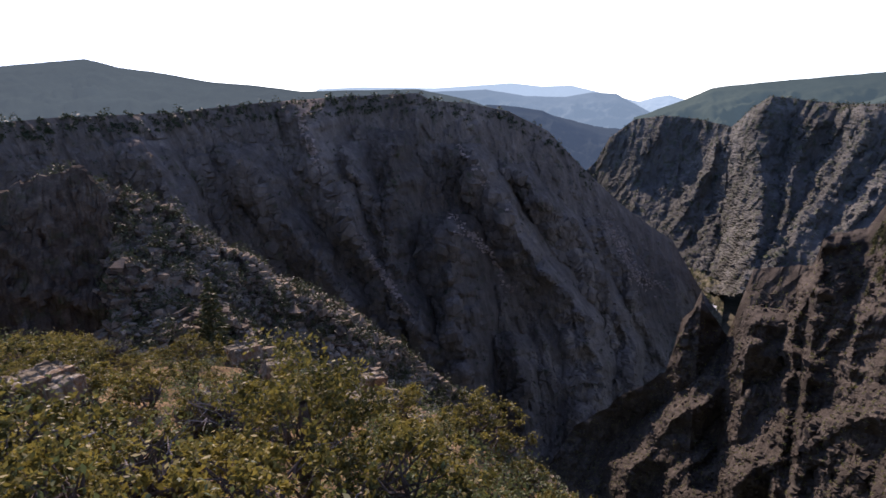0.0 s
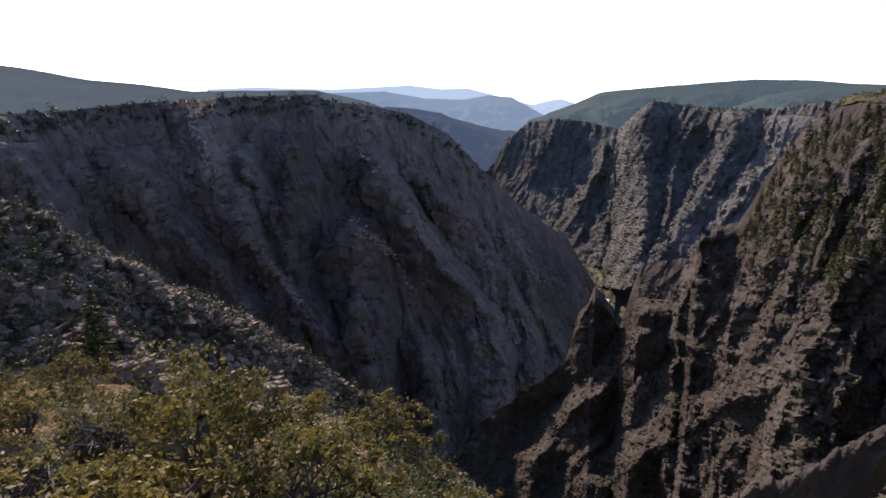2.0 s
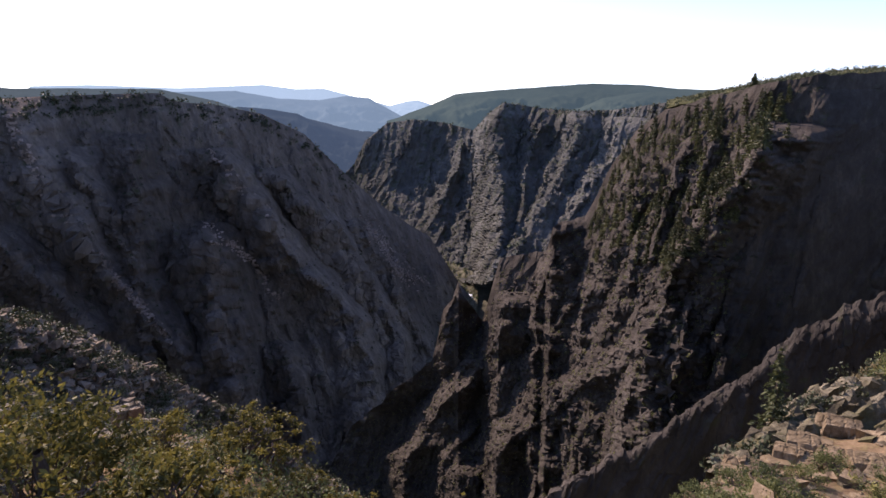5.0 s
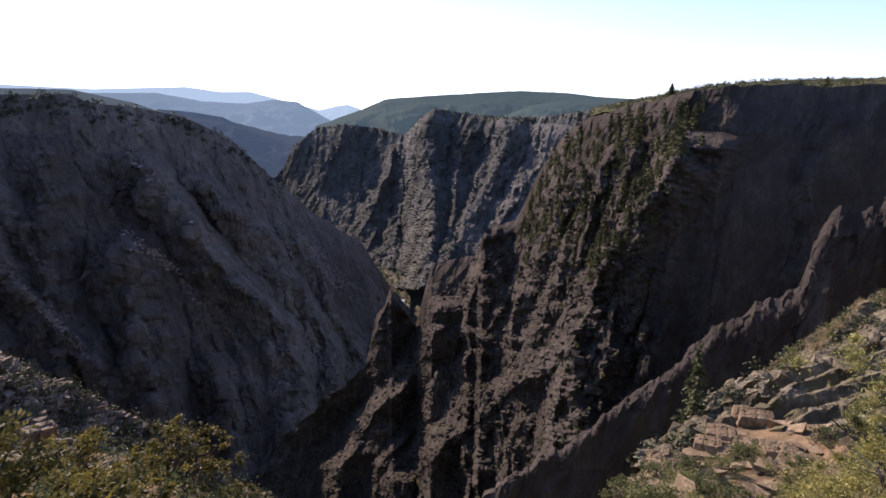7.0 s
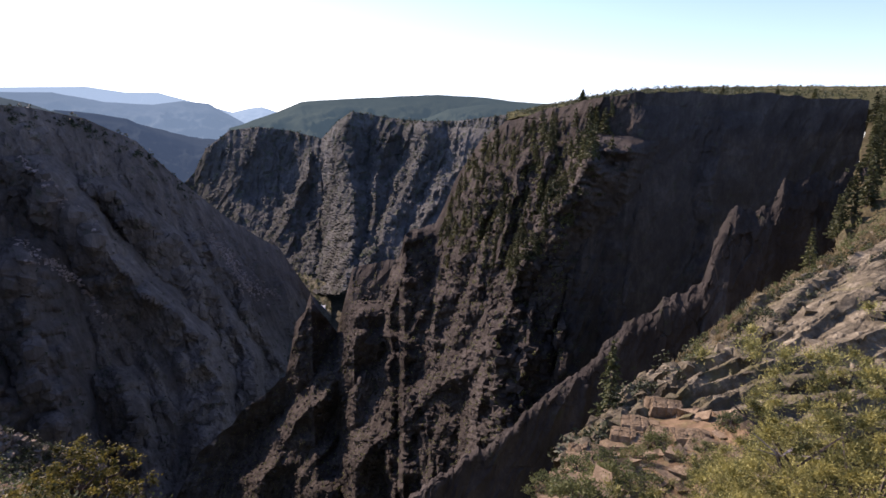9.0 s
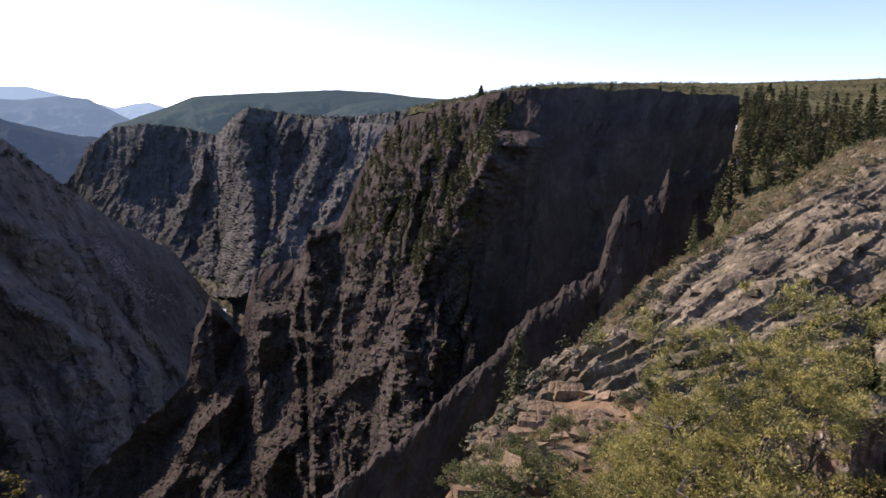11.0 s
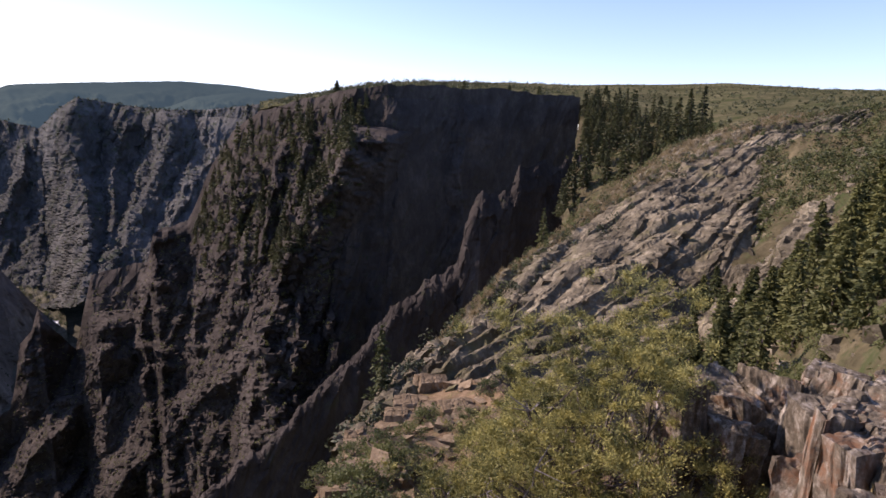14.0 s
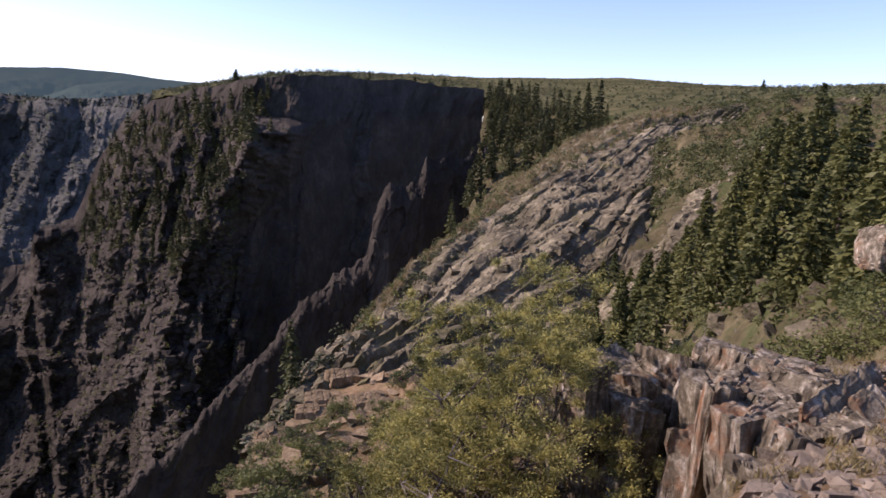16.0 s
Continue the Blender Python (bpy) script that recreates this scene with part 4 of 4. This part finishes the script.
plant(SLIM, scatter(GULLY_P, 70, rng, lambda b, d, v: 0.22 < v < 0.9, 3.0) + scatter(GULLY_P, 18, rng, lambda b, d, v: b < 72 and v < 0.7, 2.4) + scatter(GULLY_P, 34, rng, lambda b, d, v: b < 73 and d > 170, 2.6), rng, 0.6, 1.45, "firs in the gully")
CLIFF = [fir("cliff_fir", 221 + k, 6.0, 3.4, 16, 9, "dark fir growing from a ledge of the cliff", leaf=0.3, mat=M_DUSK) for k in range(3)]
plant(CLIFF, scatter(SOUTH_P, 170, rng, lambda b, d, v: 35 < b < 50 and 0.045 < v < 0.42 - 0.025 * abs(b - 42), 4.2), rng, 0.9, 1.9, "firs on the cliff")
brush("cliff_brush", SOUTH_P, 700, rng, lambda b, d, v: 26 < b < 52 and v > 0.02 and v < 0.8, 2.6, 22, 0.34, M_FARTREE, "dark brush clinging to the cliff ledges")
EDGE_FIR = [fir("edge_fir", 236 + k, 7.5, 2.8, 22, 8, "tall fir at the foot of the slabs", leaf=0.22) for k in range(2)]
plant(EDGE_FIR, [stand(FIR_P, b, d) for b, d in ((81.7, 52), (79.8, 56), (83.6, 49), (85.2, 47), (87.6, 50), (82.6, 46), (86.4, 55))], rng, 0.8, 1.2, "firs at the slab foot")
SKYLINE = [fir("skyline_juniper", 241 + k, 6.5, 5.2, 16, 16, "dark round-topped juniper on the skyline", leaf=0.5, mat=M_DUSK) for k in range(2)]
plant(SKYLINE, [stand(PLATEAU_P, b, d) for b, d in ((91.0, 430), (47.2, 285), (56.6, 285), (62.6, 280), (58.2, 290), (70.5, 420), (75, 380), (64.8, 310))], rng, 0.6, 1.0, "junipers on the skyline")
LONE = [fir("lone_fir", 231, 7.5, 2.8, 20, 7, "lone fir rooted on the slab crest", leaf=0.26)]
plant(LONE, [stand(SLAB_P, 66.3, 93), stand(SLAB_P, 51.6, 44.5)], rng, 0.8, 0.81)

# shrubs around the overlook
SCRUB = [bush("scrub_oak", 301 + k, 2.6, 1.7, 70, 4200, 0.052, M_LEAF, "yellow-green scrub oak beside the overlook", "shrub", dead=3, spread=0.17, boughs=16) for k in range(4)]
spots = scatter(NEAR_P, 100, rng, lambda b, d, v: -52 < b < 21 and 3.8 < d < 30 and not (b > -20 and d > 15) and not (-18 < b < -7 and d < 9.5), 1.15)
spots += scatter(NEAR_P, 22, rng, lambda b, d, v: -46 < b < -22 and 4.2 < d < 9, 0.8)
plant(SCRUB, spots, rng, 0.32, 0.85, "scrub oak below the overlook")
JUN = [bush("juniper", 321, 4.3, 4.4, 430, 230000, 0.022, M_JUNIPER, "broad yellow-green juniper with dead grey twigs", "tree", stems=11, dead=5, spread=0.095, low=0.06, shell=0.5, broad=0.3, boughs=62)]
plant(JUN, [stand(NEAR_P, 74.0, 9.3)], rng, 1.0, 1.01, tilt=0, sink=0.2)
LOWJ = [bush("low_juniper", 331 + k, 3.4, 1.8, 150, 34000, 0.024, M_JUNIPER, "low spreading juniper on the slope", "shrub", dead=7, spread=0.13, broad=0.3, boughs=20) for k in range(2)]
plant(LOWJ, [stand(NEAR_P, b, d) for b, d in ((66, 11), (61, 12), (69.5, 10.5), (63, 13.5), (67.5, 13), (64.5, 10), (70.5, 8.5), (60.5, 9.2))], rng, 0.8, 1.15)
plant([bush("spreading_juniper", 335, 2.6, 1.2, 90, 18000, 0.024, M_JUNIPER, "low yellow-green juniper at the brink", "shrub", dead=4, spread=0.13, broad=0.3, boughs=14)], [stand(NEAR_P, b, d) for b, d in ((47, 9.5), (50, 9.2), (53, 9.8), (56, 10), (58.5, 10.5), (45, 8.6))], rng, 0.5, 0.75)
OAK = [bush("oak_brush", 341 + k, 3.2, 1.9, 60, 2400, 0.075, M_OAK, "grey-green oak brush at the foot of the firs", "shrub") for k in range(3)]
plant(OAK, scatter(FIR_P, 24, rng, lambda b, d, v: v > 0.86 and 80 < b < 108, 1.8), rng, 0.7, 1.2, "oak brush under the firs")
GREEN = [bush("green_shrub", 351 + k, 1.8, 1.1, 40, 1800, 0.05, M_OAK, "small green shrub between the ledge stones", "shrub") for k in range(2)]
plant(GREEN, scatter(NEAR_P, 20, rng, lambda b, d, v: 44 < b < 68 and 13 < d < 28, 1.4) + scatter(NEAR_P, 26, rng, lambda b, d, v: 43 < b < 52 and 10 < d < 21, 0.8), rng, 0.4, 0.9, "shrubs on the ledge")
GREY = [bush("bare_shrub", 361 + k, 2.4, 1.3, 40, 500, 0.035, M_OAK, "leafless grey-purple shrub among the scrub oak", "shrub", stems=40, dead=26) for k in range(2)]
plant(GREY, scatter(NEAR_P, 9, rng, lambda b, d, v: -38 < b < -8 and 6 < d < 25, 1.5), rng, 0.7, 1.1, "bare shrubs")
PINE = [bush("pinyon", 371, 2.0, 2.5, 46, 4200, 0.045, M_LEAF, "small pinyon with a thick dark trunk", "tree", stems=8, dead=8, low=0.5)]
V, F = tube(np.array([[0, 0, -0.4], [0.03, 0.02, 0.5], [-0.05, 0.03, 1.1], [0.08, 0, 1.7]]), [0.15, 0.13, 0.11, 0.05], 8)
part("trunk", V, F, M_BARK, PINE[0])
plant(PINE, [stand(NEAR_P, -13.4, 7.2)], rng, 0.92, 0.93, tilt=0)
CONE = [fir("spur_fir", 381, 5.6, 3.2, 22, 24, "dusky fir standing before the rocky spur", leaf=0.16, mat=M_DUSK)]
plant(CONE, [stand(SPUR_P, -21.3, 60.5)], rng, 1.5, 1.51)

# uncounted growth and loose stone
def rubble(name, P, n, rng, accept, size, mat, label):
    """Loose angular stones lying on a slope, past counting."""
    nu, nv = P.shape[:2]
    pts = []
    while len(pts) < n:
        i, j = rng.integers(0, nu, 4000), rng.integers(0, nv, 4000)
        for a, c in zip(i, j):
            p = P[a, c]
            if accept(math.degrees(math.atan2(p[0], p[1])), math.hypot(p[0], p[1]), c / nv):
                pts.append(p)
    pts = np.array(pts[:n])
    cube = np.array([(x, y, z) for x in (-1, 1) for y in (-1, 1) for z in (-1, 1)], float) * 0.5
    V = cube[None] * rng.uniform(0.55, 1.25, (n, 1, 3)) + rng.normal(size=(n, 8, 3)) * 0.17
    ang = rng.uniform(0, 6.28, n)
    c, s = np.cos(ang), np.sin(ang)
    V = np.stack([V[..., 0] * c[:, None] - V[..., 1] * s[:, None], V[..., 0] * s[:, None] + V[..., 1] * c[:, None], V[..., 2] * 0.7 + V[..., 0] * rng.normal(size=(n, 1)) * 0.25], 2)
    V = pts[:, None] + V * (size * rng.uniform(0.3, 1.3, (n, 1, 1)) ** 1.5)
    F = np.array([(0, 1, 3, 2), (4, 6, 7, 5), (0, 4, 5, 1), (2, 3, 7, 6), (0, 2, 6, 4), (1, 5, 7, 3)])
    F = (F[None] + 8 * np.arange(n)[:, None, None]).reshape(-1, 4)
    return tagged(mesh_object(name, V.reshape(-1, 3), F, mat), label, "stones", kind="stuff")


def scree(name, lines, sheets, n, rng, size, mat, label):
    """Broken stone lying in chutes, its paleness standing for sunlight; lines give bearing by height."""
    pts = []
    for line in lines:
        bb, dd, zz = np.array(line).T
        for P in sheets:
            q = P[4:-4, 4:-4].reshape(-1, 3)
            q = q[(q[:, 2] < zz[0]) & (q[:, 2] > zz[-1])]
            want = np.interp(q[:, 2], zz[::-1], bb[::-1])
            have = np.degrees(np.arctan2(q[:, 0], q[:, 1]))
            near = np.abs(have - want) < np.abs(rng.normal(size=len(q))) * 0.22
            pts.append(q[near])
    pts = np.concatenate(pts)
    pts = pts[rng.permutation(len(pts))[:n]]
    grid = np.repeat(pts[:, None], 2, 1)
    return rubble(name, grid, len(pts), rng, lambda b, d, v: True, size, mat, label)


scree("scree", (SCREE_A, SCREE_B, SCREE_C, SCREE_D), [WALL_P], 7000, rng, 2.9, M_LITSCREE, "pinkish scree, painted pale as if sunlit, in chutes down the shaded wall")
rubble("spur_rubble", SPUR_P, 9000, rng, lambda b, d, v: v > 0.04 and b > -31, 0.7, M_SPURSTONE, "broken brown stones strewn over the spur")
rubble("slab_rubble", SLAB_P, 300, rng, lambda b, d, v: v > 0.04, 0.9, M_SLAB, "loose pale stones on the slabs")
rubble("slope_rubble", FIR_P, 700, rng, lambda b, d, v: v > 0.06, 0.9, M_SLAB, "pale stones on the brushy slope")
rubble("near_rubble", NEAR_P, 500, rng, lambda b, d, v: 5 < d < 28 and not 64 < b < 88, 0.28, M_SLAB, "small stones scattered over the ground")
rubble("litter", NEAR_P, 1500, rng, lambda b, d, v: 95 < b < 116 and 4.5 < d < 11.5, 0.13, M_SPURSTONE, "tan gravel and litter on the bare ground")
brush("spur_brush", SPUR_P, 2000, rng, lambda b, d, v: v > 0.02 and b > -33, 1.8, 50, 0.15, M_SAGE, "dark low brush scattered over the rocky spur")
brush("fir_brush", FIR_P, 1300, rng, lambda b, d, v: v > 0.01, 1.7, 30, 0.17, M_OAK, "grey-green brush over the dry slope")
brush("cleft_brush", FIR_P, 560, rng, lambda b, d, v: 82 < b < 93 and 0.02 < v < 0.6, 2.4, 60, 0.2, M_NEEDLE, "dark green brush in the cleft of the slabs")
brush("gully_brush", GULLY_P, 220, rng, lambda b, d, v: v > 0.05, 2.2, 40, 0.2, M_OAK, "green brush between the gully firs")
brush("low_growth", NEAR_P, 900, rng, lambda b, d, v: -55 < b < 45 and 3 < d < 30, 0.95, 90, 0.04, M_OAK, "low weeds and twigs among the scrub oak")
brush("dry_grass", NEAR_P, 420, rng, lambda b, d, v: 90 < b < 125 and 5.0 < d < 14, 0.24, 40, 0.07, M_GRASS, "dry straw-coloured grass tufts", "grass", broad=0.07)
brush("ledge_brush", SOUTH_P, 4200, rng, lambda b, d, v: b < 47 and v > 0.05, 2.1, 18, 0.36, M_OAK, "olive brush on the ledges of the wall")
rubble("cliff_rubble", SOUTH_P, 5000, rng, lambda b, d, v: b < 46 and v > 0.1, 2.2, M_CRAG, "broken brown stone on the ridges of the wall")
brush("plateau_brush", PLATEAU_P, 2200, rng, lambda b, d, v: v > 0.05, 2.6, 24, 0.42, M_SAGE, "sagebrush and juniper dotted over the plateau")
brush("ridge_grass", SLAB_P, 1700, rng, lambda b, d, v: 0.03 < v < 0.22 and 60 < b < 86 or 0.03 < v < 0.09, 0.9, 16, 0.34, M_SAGEGRASS, "olive and straw grass along the slab crest", "grass", broad=0.12)
brush("crest_shrubs", SLAB_P, 150, rng, lambda b, d, v: 0.03 < v < 0.26 and b > 58, 1.9, 60, 0.17, M_OAK, "green shrubs in the grass of the slab crest")
brush("slab_brush", SLAB_P, 160, rng, lambda b, d, v: v < 0.5 and v > 0.03, 1.8, 60, 0.16, M_FARTREE, "dry brush in the cracks of the slabs")
brush("rim_trees", WALL_P, 520, rng, lambda b, d, v: 0.008 < v < 0.06 and b < 14, 9, 24, 1.5, M_FARTREE, "dark junipers along the far rim", "trees")
brush("wall_trees", WALL_P, 1700, rng, lambda b, d, v: v > 0.05, 6, 14, 1.1, M_FARTREE, "dark shrubs on the ledges of the wall", "trees")
brush("bench_trees", MID_P[:, 1:14], 420, rng, lambda b, d, v: True, 9, 14, 2.0, M_SAGE, "olive brush on the bench above the middle wall", "trees")
brush("middle_trees", MID_P, 1700, rng, lambda b, d, v: True, 9, 12, 1.9, M_FARTREE, "dark junipers scattered over the middle wall", "trees")


# ---- rocks at the overlook ----
M_OUT = material("lichen-stained pale gneiss", [(0.035, 0.03, 0.022), (0.165, 0.14, 0.097), (0.56, 0.51, 0.40)], 5.0, bump=1.0, bump_scale=22, stretch=(1, 1, 0.6), spots=((0.20, 0.095, 0.045), 1.0, 0.55))
M_LEDGE = material("orange-tan ledge stone", [(0.10, 0.074, 0.044), (0.19, 0.144, 0.088), (0.32, 0.255, 0.165)], 3.0, bump=0.7, bump_scale=9)


def block_mesh(name, seed, mat, w, dp, h, round_off=0.0, broken=1.0):
    """An angular weathered block of that width, depth and height, broken along its joints."""
    r = np.random.default_rng(seed)
    bm = bmesh.new()
    bmesh.ops.create_cube(bm, size=1.0)
    bmesh.ops.subdivide_edges(bm, edges=bm.edges, cuts=24, use_grid_fill=True)
    bm.normal_update()
    co = np.array([v.co for v in bm.verts])
    nrm = np.array([v.normal for v in bm.verts])
    co = co * (1 - 0.04 * (np.abs(co) ** 8).sum(1, keepdims=True) * 80 / 3)
    co = co * (1 - round_off) + co / np.linalg.norm(co, axis=1, keepdims=True) * 0.52 * round_off
    co = co @ (np.eye(3) + r.normal(size=(3, 3)) * 0.08).T * np.array([w, dp, h])
    q = co + r.uniform(0, 40, 3)
    rise = 0.07 * facet_height(q, 0.5, seed, 2.2, 1.0) + 0.018 * facet_height(q, 0.15, seed + 3, 1.8, 0.9) + 0.006 * fbm(q * 9.0, seed + 9, 3)
    for axis, gap in ((0, 0.36), (1, 0.43)):
        joint = q[:, axis] / gap + 0.2 * fbm(q * np.array([1.2, 1.2, 0.5]), seed + 20 + axis, 2)
        joint = np.abs(joint - np.round(joint)) * gap
        rise = rise - 0.055 * np.clip(1 - joint / 0.03, 0, 1)
    co = co + nrm * (rise * broken * min(1.0, 2.5 * min(w, dp, h)))[:, None]
    for v, c in zip(bm.verts, co):
        v.co = c
    me = bpy.data.meshes.new(name)
    bm.to_mesh(me)
    bm.free()
    me.materials.append(mat)
    return me


def blocks(name, rows, seed, mat, label, group, category="boulder", round_off=0.0, broken=1.0):
    """Rows: bearing, distance, height of the top, width, depth, tall, turn."""
    r = np.random.default_rng(seed)
    for k, (b, d, z, w, dp, h, turn) in enumerate(rows):
        ob = new(name, block_mesh(name, seed + k, mat, w, dp, h, round_off, broken))
        ob.matrix_basis = Matrix.Translation(place(b, d, z - h / 2)) @ pose(0, 0, 0, r.normal() * 5, r.normal() * 5, -b + turn)
        tagged(ob, label, category, group)


slabs = []
for k, (out, top, thick) in enumerate(((-0.05, -2.86, 0.42), (0.06, -2.9, 0.3), (-0.04, -2.98, 0.42), (0.08, -3.1, 0.34), (-0.02, -3.25, 0.4), (0.1, -3.5, 0.36))):
    c = place(93.6, 6.9, 0) + place(125, 0.75 + out, 0) + place(35, (k - 2.4) * 0.33, 0)
    b = math.degrees(math.atan2(c.x, c.y))
    slabs.append((b, math.hypot(c.x, c.y), top, 1.5, thick, 4.2, 62 + b - 97.0))
blocks("outcrop_slab", slabs, 401, M_OUT, "upright rust-red and pale grey slab of the outcrop", "outcrop at the overlook")
blocks("outcrop_block", [(96.6, 6.5, -2.98, 0.32, 0.5, 0.9, 55), (98.4, 6.7, -2.9, 0.3, 0.55, 0.8, 50), (100.3, 6.9, -2.85, 0.34, 0.5, 0.7, 58), (97.0, 6.05, -3.12, 0.42, 0.5, 1.3, 52), (99.3, 6.2, -3.06, 0.3, 0.4, 0.9, 48), (95.5, 7.7, -2.92, 1.0, 0.9, 1.2, 40), (98.6, 7.9, -2.87, 1.0, 0.8, 0.8, 55), (102.5, 7.0, -2.84, 0.4, 0.5, 0.6, 45), (93.2, 9.3, -3.75, 0.9, 0.9, 2.6, 36), (91.6, 10.8, -3.62, 0.9, 0.7, 2.4, 50), (90.4, 9.9, -4.15, 0.8, 0.8, 3.0, 44)], 405, M_OUT, "angular fractured outcrop block with dark shaded face", "outcrop at the overlook")
ledge = []
for k, top in enumerate((-4.5, -4.3, -4.15, -4.05, -4.1, -4.2)):
    c = place(86.0, 10.0, 0) + place(34, 0.5 - 0.12 * (k % 2), 0) + place(124, (k - 2.5) * 0.44, 0)
    b = math.degrees(math.atan2(c.x, c.y))
    ledge.append((b, math.hypot(c.x, c.y), top, 0.52, 1.2, 5.0, 50 + b - 86.0))
blocks("dark_ledge_block", ledge, 411, M_OUT, "dark shaded ledge block beside the juniper", "ledge below the overlook")
blocks("capstone", [(91.32, 11, -3.8, 0.75, 0.5, 0.16, 0), (90.99, 11.2, -4, 0.7, 0.6, 0.5, 12), (96.16, 9.8, -3.4, 0.85, 0.6, 0.3, -8), (95.61, 9.6, -3.4, 0.6, 0.5, 0.25, 20)], 421, M_OUT, "flat pale capstone perched on the ledge", "capstones")
blocks("ledge_stone", [(50.78, 19, -10.78, 0.96, 0.84, 0.67, 10), (52.39, 18, -10.68, 1.31, 0.94, 0.67, -12), (49.71, 18, -10.58, 0.88, 0.94, 0.82, 25), (54.26, 23, -11.58, 1.22, 0.94, 0.67, 5), (56.17, 22.5, -11.48, 0.96, 0.84, 0.67, -18), (56.66, 26, -11.98, 1.31, 0.94, 0.64, 8), (58.91, 22, -11.18, 1.14, 1.12, 0.56, 15), (53.2, 21.5, -11.28, 0.88, 0.84, 0.9, -5), (51.85, 17, -10.58, 1.14, 0.94, 0.67, 30), (49.16, 17, -10.48, 0.79, 0.75, 0.75, 12), (54.82, 21, -11.28, 0.7, 0.66, 0.6, -25), (50.25, 19.08, -10.9, 0.55, 0.58, 0.48, 40), (52.82, 18.19, -10.8, 0.76, 0.54, 0.48, 30), (49.17, 18.89, -10.7, 0.59, 0.65, 0.48, 20), (54.17, 23.65, -11.7, 0.49, 0.45, 0.48, 26), (56.06, 21.63, -11.6, 0.71, 0.45, 0.48, 35), (55.58, 26.5, -12.1, 0.73, 0.48, 0.48, 36), (59.72, 22.68, -11.3, 0.69, 0.68, 0.48, 10), (54.04, 21.64, -11.4, 0.79, 0.44, 0.48, 6), (50.92, 16.34, -10.7, 0.49, 0.69, 0.48, 15)], 431, M_LEDGE, "flat orange-tan stone on the ledge", "ledge stones", round_off=0.35, broken=0.6)
rubble("ledge_rubble", NEAR_P, 260, rng, lambda b, d, v: 46 < b < 66 and 13 < d < 28, 0.42, M_LEDGE, "broken tan stone between the ledge slabs")
blocks("boulder", [(101.1, 30, -3.8, 2.2, 1.8, 2.1, 35)], 441, M_OUT, "rounded grey-brown boulder among the firs", "boulders", round_off=0.6)
blocks("stone", [(-35.06, 14, -5.1, 1.1, 0.9, 0.6, 10), (-33.29, 13, -5, 0.6, 0.6, 0.4, 30), (-18.88, 22, -8.5, 0.9, 0.8, 0.5, 12), (-12.11, 15, -7.2, 0.7, 0.6, 0.5, -8), (-9.46, 15, -7.5, 0.6, 0.5, 0.4, 20), (-16.04, 19, -8, 0.8, 0.6, 0.5, 0), (-11.24, 13, -7, 0.6, 0.5, 0.4, 15), (0.41, 14, -8.4, 0.7, 0.6, 0.5, 9), (-5.62, 17, -8.6, 0.8, 0.6, 0.6, -14), (-2.92, 16, -8.8, 0.8, 0.7, 1.4, 5), (-7.15, 19, -8.8, 0.7, 0.6, 0.5, 11)], 451, M_OUT, "pale stone lying among the scrub oak", "stones in the brush")

# the river, and green banks along it
P = sheet([[(18.5, 1760, FLOOR + 26), (22, 1660, FLOOR + 30), (25, 1520, FLOOR + 26)], [(18.5, 1640, FLOOR + 8), (22, 1540, FLOOR + 8), (25, 1390, FLOOR + 8)], [(18.5, 1560, FLOOR + 2), (22, 1450, FLOOR + 2), (25, 1300, FLOOR + 2)]], 90, [16, 16])
P = displace(P, 5, 30, 301, octaves=4)
land("river_bank", P, M_BANK, "green wooded river bank", "river bank")
brush("bank_trees", P, 260, rng, lambda b, d, v: v < 0.6, 9, 14, 1.8, M_BANKLEAF, "green trees along the river", "trees")
P = sheet([[(20.6, 1670, FLOOR + 12), (22.6, 1590, FLOOR + 12), (24.5, 1420, FLOOR + 12)], [(20.6, 1630, FLOOR + 11), (22.6, 1545, FLOOR + 11), (24.5, 1385, FLOOR + 11)]], 60, [8])
P = displace(P, 0.8, 8, 303, octaves=3, kind=fbm)
land("water", P, M_WATER, "pale rapids of the canyon river", "river")
